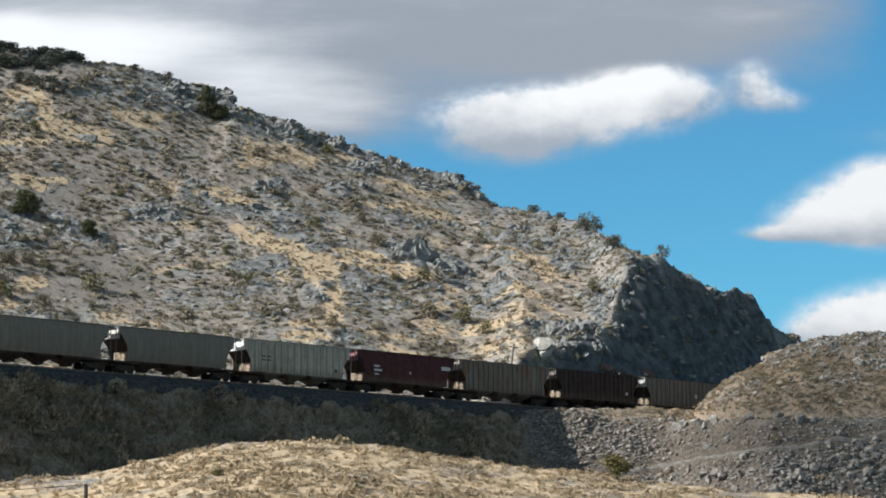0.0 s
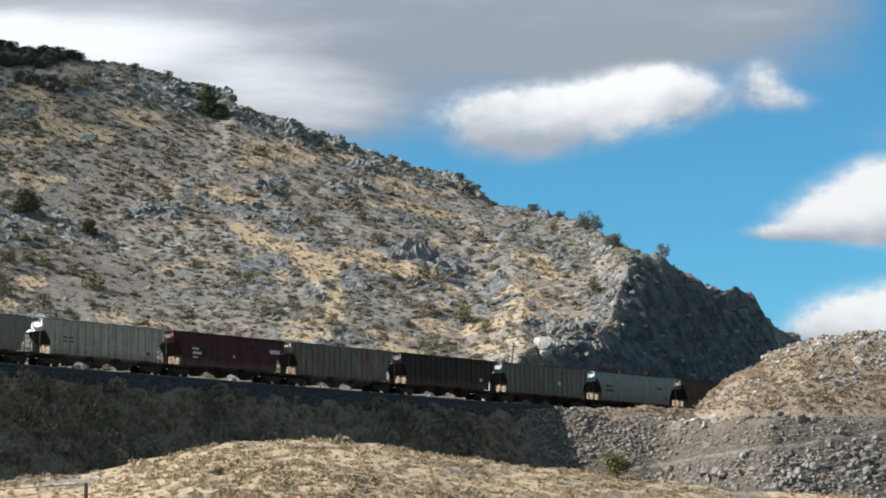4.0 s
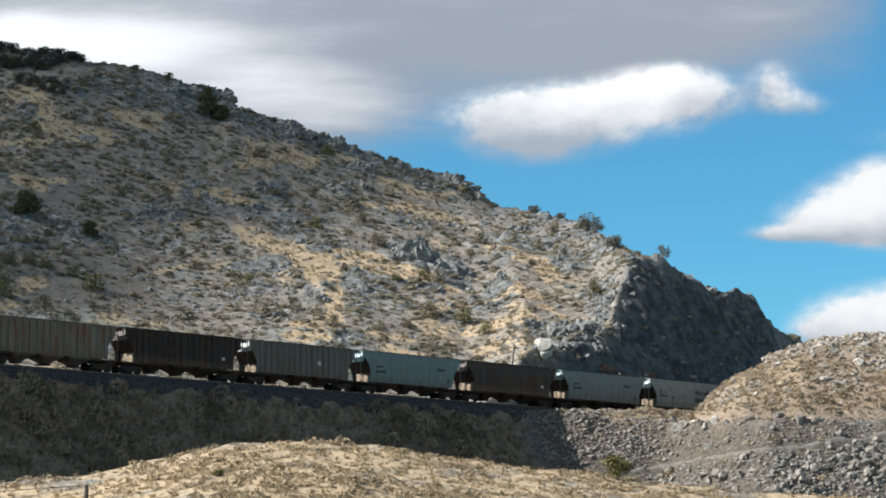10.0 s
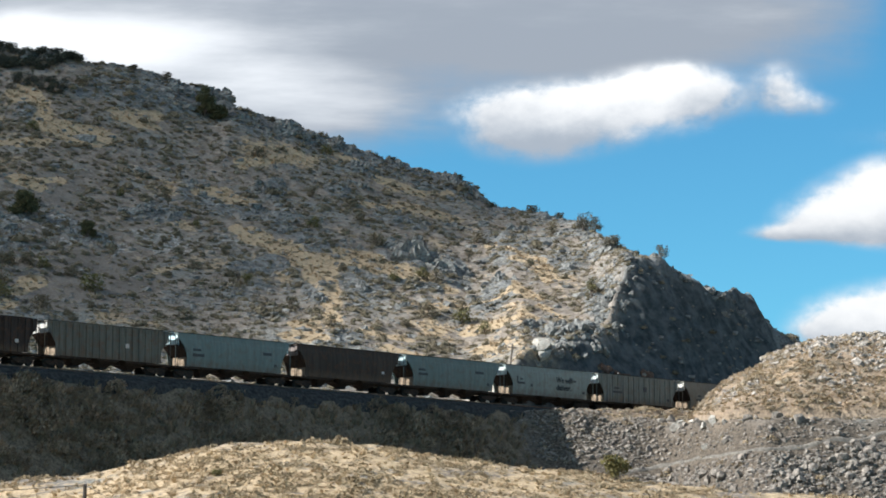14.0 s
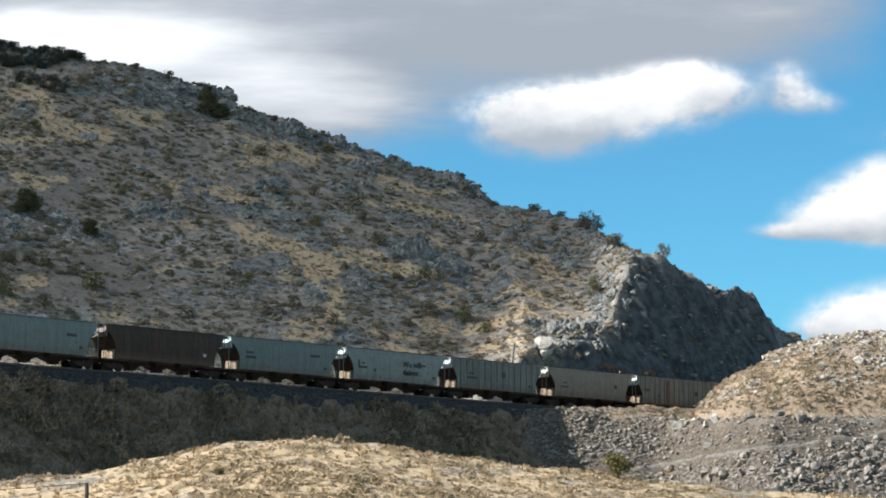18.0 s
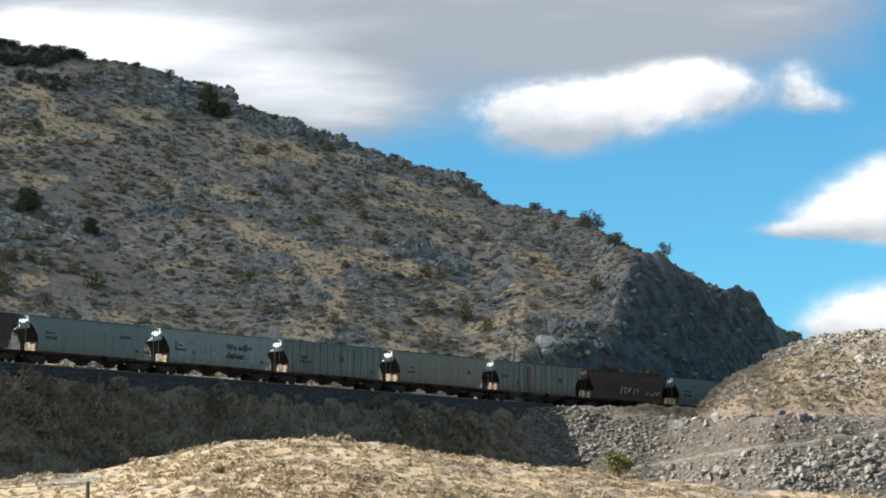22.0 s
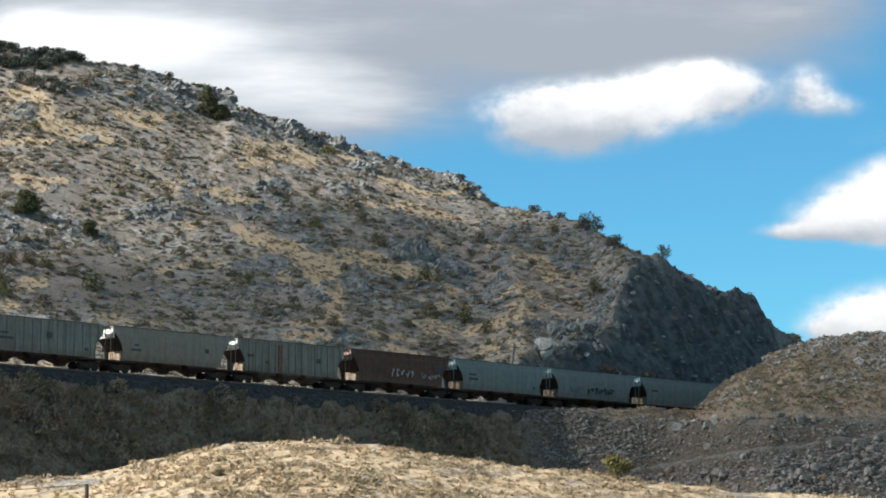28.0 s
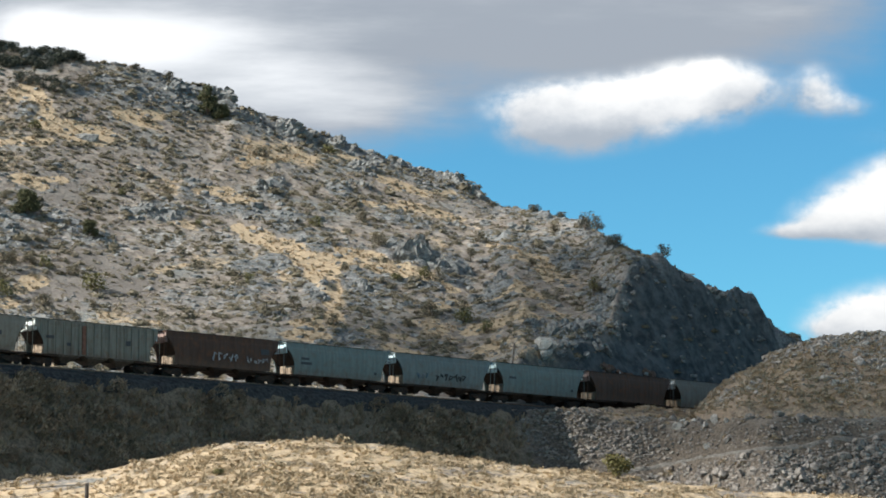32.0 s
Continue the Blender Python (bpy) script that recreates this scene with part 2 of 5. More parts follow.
def land(x, y, rough=True):
    x, y = np.asarray(x, float), np.asarray(y, float)
    q = across(x, y)
    # valley and knoll on the near side
    zk = np.interp(x, KNOLL[:, 0], KNOLL[:, 1])
    ahead = 212 - y
    rise = zk - 0.165 * np.clip(ahead, 0, 400) - 0.0022 * np.clip(ahead, 0, 20) ** 2 / 4
    near = np.where(rise > 4, rise, 4 + (rise - 4) * 0.157)
    behind = zk - 0.16 * np.clip(-ahead, 0, 60)
    valley = np.where(ahead > 0, near, np.maximum(behind, 7.5))
    # bank and bench below the track
    bench = smooth(8, 15, x)
    flat = BED - 0.15 - bench * np.minimum(0.115 * np.clip(-q - 5, 0, 60), 1.7)
    lip = lip_of(x) + 1.2 * fbm(x, y, 7, 3, 93)
    fall = np.minimum(1.3 * np.clip(-q - 2.8, 0, 400), np.where(x > 0, 0.93 * np.clip(lip - y, 0, 400), 999))
    bank = flat - fall
    z = np.where(q > -2.4, BED - 0.15, np.maximum(valley, bank))
    z = z + smooth(9, 28, x) * 1.25 * np.exp(-((q + 7) / 2.2) ** 2)
    heap = mound_shape(x, y)
    z = np.where((q < -3) & (heap > 0), np.maximum(z, 21.5 + heap * (11.4 + 0.7 * fbm(x, y, 8, 3, 95)) - 14 * (1 - smooth(0, 0.12, heap))), z)
    # the hill beyond the track
    yc = np.interp(x, CREST[:, 0], CREST[:, 1])
    zc = np.interp(x, CREST[:, 0], CREST[:, 2])
    base = BED + np.interp(x + 0.9 * fbm(x, y, 5, 2, 97), LIFT[:, 0], LIFT[:, 1])
    yf = MIDDLE + (5.5 + TRACK[1] * x) / TRACK[0]
    p = (y - yf) / np.maximum(yc - yf, 4)
    # the slope below the crest is smoother than the crest itself
    soft_y = sum(np.interp(x + d, CREST[:, 0], CREST[:, 1]) for d in (-9, -4.5, 0, 4.5, 9)) / 5
    soft_z = sum(np.interp(x + d, CREST[:, 0], CREST[:, 2]) for d in (-9, -4.5, 0, 4.5, 9)) / 5
    sharp = smooth(0.72, 1, p)
    up = np.clip(p * sharp + (1 - sharp) * (y - yf) / np.maximum(soft_y - yf, 4), 0, 1)
    face = base + (zc * sharp + soft_z * (1 - sharp) - base) * up ** (1 + 0.8 * smooth(12, -60, x))
    back = zc - 0.28 * np.clip(y - yc, 0, 900)
    hill = np.where(p < 1, face, np.maximum(back, 12 + 0 * x))
    cutting = BED + 1.95 * (q - 5.5) + 2.4 * fbm(x, y, 11, 2, 98) + 3.0 * fbm(x, y, 4.5, 3, 99)
    cliff = smooth(2.0, -1.0, cutting - hill) * smooth(3, 8, x)
    hill = np.where(x > 3, np.minimum(hill, np.maximum(cutting, BED - 0.1)), hill)
    z = np.where((q > 5.5) & (p > 0), hill, z)
    if rough:
        far = smooth(5.5, 11, q)
        rock = rock_mask(x, y)
        calm = 1 - 0.5 * smooth(-10, -45, x)
        z = z + far * (1 - cliff) * calm * (0.9 * fbm(x, y, 17, 3, 3) + 0.55 * fbm(x, y, 4, 3, 11) * (0.5 + rock))
        z = z + far * rock * 1.2 * np.abs(fbm(x, y, 4.2, 3, 17))
        z = z + far * cliff * (1.3 * np.abs(fbm(x, y, 3.2, 3, 23)))
        z = z + far * crag_rise(x, y)
        nearby = smooth(-3.4, -8, q)
        z = z + nearby * (0.35 * fbm(x, y, 9, 3, 31) + 0.22 * (1 - 0.7 * bank_mask(x, y)) * fbm(x, y, 2.5, 2, 37))
    return z


def spoil_mask(x, y):
    q = across(x, y)
    cut = smooth(-2, 2, 1.3 * (-q - 2.8) - 0.93 * (lip_of(x) - y)) * smooth(2, 6, x) * smooth(238, 256, y) * smooth(1.5, -1.5, y - lip_of(x) + 2 * fbm(x, y, 4, 2, 107))
    return cut * smooth(0.14, 0.02, mound_shape(x, y) - 0.06 * fbm(x, y, 5, 3, 103))


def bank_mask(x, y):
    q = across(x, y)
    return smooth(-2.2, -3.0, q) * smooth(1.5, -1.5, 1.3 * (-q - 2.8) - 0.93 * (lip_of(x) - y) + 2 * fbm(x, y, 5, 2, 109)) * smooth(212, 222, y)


def earth_mask(x, y):
    q = across(x, y)
    berm = smooth(9, 14, x) * smooth(-3.4, -5, q) * smooth(-14, -10, q)
    berm = berm * (1 - spoil_mask(x, y))
    return np.maximum(berm, smooth(0.03, 0.12, mound_shape(x, y)) * (q < -3))


# Also bounds the shade colour laid on the cutting face.
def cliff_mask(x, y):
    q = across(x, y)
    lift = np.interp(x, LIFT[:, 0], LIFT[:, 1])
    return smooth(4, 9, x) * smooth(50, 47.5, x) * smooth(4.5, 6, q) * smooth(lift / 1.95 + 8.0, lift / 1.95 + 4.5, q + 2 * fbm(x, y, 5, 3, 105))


# bare rock, pale broken rock, bare scree and thick straw on the hill: x, y, half sizes
ROCKY = [(-60.9, 417.8, 4.2, 2.3), (-54.1, 423.8, 5.2, 3.7), (-46.7, 426.8, 4.3, 4.7), (-42.4, 434.2, 2.1, 1.6), (-3.8, 382.2, 2.5, 9), (0.5, 379.5, 3.2, 6.0), (-7.3, 386.2, 1.7, 4.0), (1.6, 438.5, 5.4, 5.0),
         (-27.5, 402.0, 2.7, 3.8), (-24.9, 389.8, 3.9, 3.8), (10.4, 399.5, 4.4, 9.3), (7.7, 358.8, 4.0, 5.3), (-5.8, 403.2, 5.4, 5.0), (-17.7, 353.0, 2.2, 5.9), (-42.4, 382.2, 3.8, 4.2), (-46.7, 378.2, 1.7, 2.4),
         (-10.8, 359.2, 3.2, 3.0), (-37.9, 436.2, 1.7, 1.5), (21.9, 355.0, 2.4, 12.0), (18.9, 330.8, 2.9, 3.5), (18.5, 382.5, 2.6, 9.8), (12.4, 334.8, 2.2, 4.7), (-17.0, 411.2, 2.7, 3.7)]
SCREE = [(-24.6, 414.5, 2.3, 2.7), (-1.9, 356.0, 3.2, 3.0), (-10.7, 332.2, 3.0, 4.2), (-27.8, 361.0, 4.0, 5.8), (-26.1, 354.5, 3.5, 5.8), (-33, 345, 6, 6), (-24, 340, 5, 6), (3, 350, 5, 5)]
PALEROCK = [(-54.0, 362.2, 3.6, 5.5), (-56.3, 369.2, 2.9, 1.8), (-39.3, 369.8, 5.8, 5.0), (-42.9, 371.8, 3.3, 2.4), (-32.3, 374.5, 2.5, 3.5), (-48.4, 363.0, 4.0, 2.4), (-61.5, 363.0, 2.0, 3.3)]
BARE = [(-47.5, 345.5, 8.4, 12.0), (-52.4, 332.5, 4.4, 6.8), (-59.0, 362.8, 2.4, 4.5), (-44.9, 355.5, 7.1, 4.7), (-57.5, 379.5, 5.1, 6.5)]
THICK = [(-68.9, 412.0, 2.7, 4.5), (-64.1, 406.0, 2.3, 3.8), (-61.0, 401.2, 4.0, 3.0), (-56.7, 402.5, 3.6, 2.2), (-51.5, 415.0, 4.1, 2.3), (-63.1, 379.5, 3.4, 2.3), (-55.0, 339.0, 1.3, 3.5), (-56.2, 326, 2.2, 4),
         (-35.9, 395.0, 2.6, 2.3), (-28.3, 378.0, 2.9, 3.9), (-23.0, 375.0, 3.3, 3.9), (-17.5, 365.8, 3.0, 6.0), (-15.7, 352.8, 1.8, 6.7), (-17.4, 333.8, 2.2, 4.4), (-17.9, 328.8, 3.7, 2.5), (-12.2, 376.5, 4.0, 3.0),
         (-7.0, 371.5, 3.0, 3.5), (11.2, 342.2, 1.9, 4.8), (15.6, 373.2, 2.0, 7.0), (-8.0, 424.5, 3.8, 3.0), (-2.2, 414.5, 5.0, 3.0), (-15.9, 430.5, 5.0, 1.8), (-28.5, 416.5, 2.8, 1.8), (12.5, 381.8, 3.0, 4.0),
         (5.7, 334.8, 2.2, 2.5), (6.6, 344.2, 4.0, 2.4)]


def patches(x, y, spots, seed):
    """1 inside any of the ragged patches, 0 outside."""
    m, ragged = 0 * x, 0.5 * fbm(x, y, 4, 4, seed, 0.65)
    for cx, cy, rx, ry in spots:
        near = (np.abs(x - cx) < 1.8 * rx) & (np.abs(y - cy) < 1.8 * ry)
        if near.any():
            m[near] = np.maximum(m[near], smooth(1.25, 0.65, np.hypot((x[near] - cx) / rx, (y[near] - cy) / ry) + ragged[near]))
    return m


def rock_mask(x, y):
    m = 0.8 * smooth(0.12, 0.42, fbm(x, y, 13, 4, 41))
    m = np.maximum(m, 0.95 * patches(x, y, ROCKY, 141))
    m = np.maximum(m, 0.5 * patches(x, y, SCREE, 143))
    m = m * (1 - 0.8 * patches(x, y, BARE, 145)) * (1 - 0.9 * np.maximum(patches(x, y, THICK, 147), strip_mask(x, y)))
    yc = np.interp(x, CREST[:, 0], CREST[:, 1])
    m = np.maximum(m, 0.8 * smooth(-11, -3, y - yc + 4 * fbm(x, y, 8, 2, 43)) * smooth(-70, -40, x))
    m = np.maximum(m, smooth(17, 30, x + 0.1 * (335 - y)) * smooth(58, 50, x) * smooth(3, 7, across(x, y)))
    for cx, cy, r, h in CRAGS:
        m = np.maximum(m, smooth(r * 1.2, r * 0.5, np.hypot(x - cx, (y - cy) * 0.7) + 1.5 * fbm(x, y, 3, 2, 47)))
    return m


# outcrops: x, y, radius, how far they stand out
CRAGS = [(-3.9, 375.9, 3.4, 2.8), (1.3, 374.8, 3.2, 1.8), (-25.7, 431.3, 3.0, 1.6), (-14.0, 427.7, 2.2, 1.0), (2.5, 436.3, 4.0, 1.0), (10.5, 401.8, 2.6, 1.4),
         (-16.7, 356.9, 1.8, 1.2), (-51.6, 424.2, 4, 1.0), (7.8, 364.4, 2.4, 1.2), (-26.9, 406.3, 1.8, 1.0), (-38.8, 433.9, 3.5, 1.2)]


def crag_rise(x, y):
    """Upright broken outcrops that stand out of the slope."""
    z = 0 * x
    for cx, cy, r, h in CRAGS:
        d = np.hypot(x - cx, (y - cy) * 0.8) / r + 0.5 * fbm(x, y, 2.2, 3, 101)
        z = z + 0.45 * h * smooth(1.1, 0.35, d)
    return z


# straw-coloured grass strips: from x, y to x, y, half width, strength
STRIPS = [(-31.1, 380.8, -23.8, 373.0, 1.2, 1), (-23.8, 373.0, -18.3, 365.2, 1.7, 1), (-18.3, 365.2, -15.4, 354.7, 1.6, 1), (-15.4, 354.7, -14.6, 337.0, 1.4, 1), (-21.9, 369.9, -12.1, 373.5, 1.4, 0.9), (-15.2, 369.0, -2.0, 369.7, 1.8, 0.9),
          (-2.0, 369.7, 1.3, 365.7, 1.0, 0.9), (-69.4, 416.7, -65.8, 410.7, 1.3, 1), (-65.8, 410.7, -63.7, 403.8, 1.3, 1), (-63.5, 402.7, -55.0, 403.9, 1.9, 1), (-69.2, 391.4, -62.9, 396.3, 1.1, 0.9), (-53.7, 414.2, -47.8, 419.5, 1.3, 1),
          (-32.7, 410.4, -20.5, 425.3, 1.2, 1), (-38.4, 393.2, -34.2, 396.0, 1.3, 1), (-33.9, 392.7, -29.6, 394.4, 1.0, 0.9), (-64.3, 378.9, -58.2, 383.8, 0.9, 0.7), (-56.2, 333.4, -54.8, 339.3, 1.4, 1), (10.1, 363.7, 12.8, 355.4, 1.6, 1),
          (7.6, 392.9, 15.1, 382.6, 1.1, 0.8), (-19.0, 334.6, -16.5, 329.6, 1.4, 1), (-6.9, 329.5, -1.7, 325.9, 1.2, 0.9), (-8.9, 420.7, 1.5, 429.9, 1.0, 0.8), (-1.9, 353.6, 9.3, 359.4, 1.0, 0.8), (-12.3, 407.9, -5.9, 412.2, 0.9, 0.8),
          (-48.3, 394.1, -40.3, 394.6, 0.8, 0.6), (-10.0, 335.0, -4.8, 336.2, 1.0, 0.7), (-40.1, 355.0, -36.6, 359.8, 0.8, 0.6), (13.8, 350.7, 16.7, 346.4, 1.0, 0.8)]


def strip_mask(x, y):
    m, ragged = 0 * x, 1.2 * fbm(x, y, 4, 3, 59)
    for x0, y0, x1, y1, r, w in STRIPS:
        ux, uy = x1 - x0, y1 - y0
        near = (x > min(x0, x1) - 5) & (x < max(x0, x1) + 5) & (y > min(y0, y1) - 8) & (y < max(y0, y1) + 8)
        if near.any():
            px, py = x[near], y[near]
            t = np.clip(((px - x0) * ux + (py - y0) * uy) / (ux * ux + uy * uy), 0, 1)
            d = np.hypot(px - x0 - t * ux, (py - y0 - t * uy) * 0.6) + ragged[near]
            m[near] = np.maximum(m[near], w * smooth(r * 1.5, r * 0.5, d))
    return m


def grass_mask(x, y):
    m = 0.22 + 0.7 * fbm(x, y, 14, 4, 53) + 0.5 * fbm(x, y, 4.5, 2, 57)
    m = m - 0.2 * smooth(9, 17, x)
    m = m * (1 - 0.75 * patches(x, y, BARE, 145))
    m = np.maximum(m, np.maximum(1.3 * strip_mask(x, y), 1.3 * patches(x, y, THICK, 147)))
    q = across(x, y)
    m = np.where(q < -3, 0.28 + 0.6 * fbm(x, y, 10, 3, 61), m)
    dry = smooth(240, 225, y)
    m = np.maximum(m, dry * (0.72 + 0.5 * fbm(x, y, 6, 3, 63)))
    m = m * (1 - 0.85 * spoil_mask(x, y)) * (1 - 0.9 * bank_mask(x, y))
    return np.clip(m * (1 - 0.8 * rock_mask(x, y) * (q > 0)), 0, 1.2)


def mesh_from(name, verts, faces, mats, attributes=(), flat=True):
    """A mesh object of equal-sided faces out of arrays."""
    verts, faces = np.asarray(verts, np.float32), np.asarray(faces, np.int32)
    me = bpy.data.meshes.new(name)
    me.vertices.add(len(verts))
    me.vertices.foreach_set("co", verts.ravel())
    n = faces.shape[1]
    me.loops.add(faces.size)
    me.loops.foreach_set("vertex_index", faces.ravel())
    me.polygons.add(len(faces))
    me.polygons.foreach_set("loop_start", np.arange(0, faces.size, n, dtype=np.int32))
    me.polygons.foreach_set("use_smooth", np.full(len(faces), not flat))
    for key, values in attributes:
        me.attributes.new(key, "FLOAT", "POINT").data.foreach_set("value", np.asarray(values, np.float32))
    for m in mats:
        me.materials.append(m)
    me.update(calc_edges=True)
    return new(name, me)


def spread(low, high, step, reach, grow=1.22):
    """Even steps from low to high, then ever longer ones out to the horizon."""
    core = list(np.arange(low, high + step, step))
    d, a, b = step, [], []
    x = 0
    while x < reach:
        d *= grow
        x += d
        a.append(core[0] - x)
        b.append(core[-1] + x)
    return np.array(a[::-1] + core + b)


def ground_sheet():
    xs, ys = spread(-78, 66, 0.4, 3800), spread(168, 432, 0.45, 3800)
    gx, gy = np.meshgrid(xs, ys)
    gz = land(gx, gy)
    nx, ny = len(xs), len(ys)
    i = np.arange(nx * ny).reshape(ny, nx)
    faces = np.stack([i[:-1, :-1], i[:-1, 1:], i[1:, 1:], i[1:, :-1]], -1).reshape(-1, 4)
    fx, fy = gx.ravel(), gy.ravel()
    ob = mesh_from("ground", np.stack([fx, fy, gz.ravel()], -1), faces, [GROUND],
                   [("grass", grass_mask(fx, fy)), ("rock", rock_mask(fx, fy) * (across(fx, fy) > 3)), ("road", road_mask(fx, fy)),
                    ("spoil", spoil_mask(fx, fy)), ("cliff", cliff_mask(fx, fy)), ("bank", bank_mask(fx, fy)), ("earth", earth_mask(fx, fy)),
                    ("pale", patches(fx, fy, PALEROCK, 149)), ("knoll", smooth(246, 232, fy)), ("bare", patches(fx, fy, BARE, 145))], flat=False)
    return tagged(ob, "dry stony hillside, railway bank and scrubby valley ground", "ground", kind="structure")


def road_mask(x, y):
    """The verge between the track and the hill, paler than the slope."""
    q = across(x, y)
    return 0.9 * smooth(4.5, 5.5, q) * smooth(11, 8.5, q + 1.2 * fbm(x, y, 4, 2, 69)) * smooth(11, 6, x)


def path_line(x):
    return lip_of(x) - np.interp(x, [20, 22, 24.7, 27.3, 30.2, 33, 35.9, 39, 42.2, 45.6, 50.1], [7.1, 6.5, 5.6, 4.65, 4.45, 4.4, 4.25, 4.0, 3.65, 3.0, 1.7])


def path():
    """A worn gravel ledge that climbs across the spoil slope."""
    x = np.arange(20, 54, 0.25)
    wide = 0.20 + 0.16 * fbm(x, 0 * x, 1.5, 2, 111)
    rows = []
    for side in (-1.3, -1, 0, 1, 1.3):
        y = path_line(x) + side * wide
        rows.append(np.stack([x, y, land(x, y) + (0.1 if abs(side) < 1.2 else -0.15)], -1))
    n = len(x)
    i = np.arange(n * 5).reshape(5, n)
    faces = np.stack([i[:-1, :-1], i[:-1, 1:], i[1:, 1:], i[1:, :-1]], -1).reshape(-1, 4)
    tagged(mesh_from("path", np.concatenate(rows), faces, [PATH], flat=False), "narrow pale gravel path across the rubble slope", "path", kind="structure")


ground = ground_sheet()
path()


# ---- joined scatter ----
def blob_leaves(count, size, seed, dense=False):
    """A bush of small loose triangles that point outwards; radius 1, base at 0."""
    r = np.random.RandomState(seed)
    th, ph = r.uniform(0, 2 * np.pi, count), np.arccos(r.uniform(-0.1, 1, count))
    d = np.stack([np.cos(th) * np.sin(ph), np.sin(th) * np.sin(ph), np.cos(ph)], -1)
    lump = 0.8 + 0.2 * np.sin(3 * th + seed) * np.sin(2 * ph + seed)
    c = d * (r.uniform(0.7, 1.0, count) * lump)[:, None]
    c[:, 2] = np.maximum(c[:, 2] * 0.85, 0.02)
    a, b = r.normal(size=(count, 3)), r.normal(size=(count, 3))
    a = a / np.linalg.norm(a, axis=1)[:, None] * size
    b = b / np.linalg.norm(b, axis=1)[:, None] * size
    v = np.stack([c + a, c - 0.5 * a + b, c - 0.5 * a - b], 1).reshape(-1, 3)
    if not dense:
        return v, np.arange(3 * count).reshape(-1, 3)
    bm = bmesh.new()
    bmesh.ops.create_icosphere(bm, subdivisions=1, radius=0.64)
    heart = np.array([tuple(p.co * float(r.uniform(0.8, 1.12))) for p in bm.verts])
    heart[:, 2] = np.maximum(heart[:, 2] * 0.9, -0.1)
    skin = np.array([[w.index for w in p.verts] for p in bm.faces]) + 3 * count
    bm.free()
    return np.concatenate([v, heart]), np.concatenate([np.arange(3 * count).reshape(-1, 3), skin])


def tuft_blades(count, seed):
    r = np.random.RandomState(seed)
    th = r.uniform(0, 2 * np.pi, count)
    root = np.stack([np.cos(th), np.sin(th), 0 * th], -1) * r.uniform(0, 0.35, count)[:, None]
    tip = np.stack([np.cos(th) * r.uniform(0.3, 1, count), np.sin(th) * r.uniform(0.3, 1, count), r.uniform(0.5, 1, count)], -1)
    side = np.stack([-np.sin(th), np.cos(th), 0 * th], -1) * 0.16
    v = np.stack([root - side, root + side, tip], 1).reshape(-1, 3)
    return v, np.arange(3 * count).reshape(-1, 3)


def stone_shape(seed, rings=1):
    bm = bmesh.new()
    bmesh.ops.create_icosphere(bm, subdivisions=rings, radius=1)
    r = random.Random(seed)
    v = np.array([tuple(p.co * r.uniform(0.62, 1.15)) for p in bm.verts]) * (1, 0.8, 0.75)
    f = np.array([[w.index for w in p.verts] for p in bm.faces])
    bm.free()
    return v, f


def strew(name, shapes, places, sizes, heights, mat, seed, sink=0.1, lean=0.0):
    """Join many turned copies of a few shapes into one mesh."""
    r = np.random.RandomState(seed)
    verts, faces, tones, base = [], [], [], 0
    pick = r.randint(0, len(shapes), len(places))
    for k, (v, f) in enumerate(shapes):
        sel = np.where(pick == k)[0]
        if not len(sel):
            continue
        turn = r.uniform(0, 2 * np.pi, len(sel))
        c, s = np.cos(turn), np.sin(turn)
        size, tall = sizes[sel], heights[sel]
        x = (v[None, :, 0] * c[:, None] - v[None, :, 1] * s[:, None]) * size[:, None]
        y = (v[None, :, 0] * s[:, None] + v[None, :, 1] * c[:, None]) * size[:, None]
        z = v[None, :, 2] * tall[:, None]
        x = x + lean * z
        p = places[sel]
        out = np.stack([x + p[:, 0:1], y + p[:, 1:2], z + p[:, 2:3] - sink * tall[:, None]], -1)
        verts.append(out.reshape(-1, 3))
        faces.append((f[None] + (np.arange(len(sel)) * len(v))[:, None, None] + base).reshape(-1, 3))
        tones.append(np.repeat(r.uniform(0, 1, len(sel)), len(v)))
        base += len(sel) * len(v)
    return mesh_from(name, np.concatenate(verts), np.concatenate(faces), [mat], [("tone", np.concatenate(tones))])


def sow(count, x0, x1, y0, y1, keep, seed):
    """Random places on the land, kept with the chance that keep() gives."""
    r = np.random.RandomState(seed)
    x, y = r.uniform(x0, x1, count), r.uniform(y0, y1, count)
    ok = r.uniform(0, 1, count) < keep(x, y)
    x, y = x[ok], y[ok]
    return np.stack([x, y, land(x, y)], -1)


def slope_side(x, y):
    q = across(x, y)
    yc = np.interp(x, CREST[:, 0], CREST[:, 1])
    return smooth(6, 9, q) * (y < yc + 5) * (np.abs(x) < 0.19 * y + 3)


def cliffs(x, y):
    return np.maximum(smooth(27, 30, x) * smooth(53, 49, x) * smooth(4, 7, across(x, y)), cliff_mask(x, y))


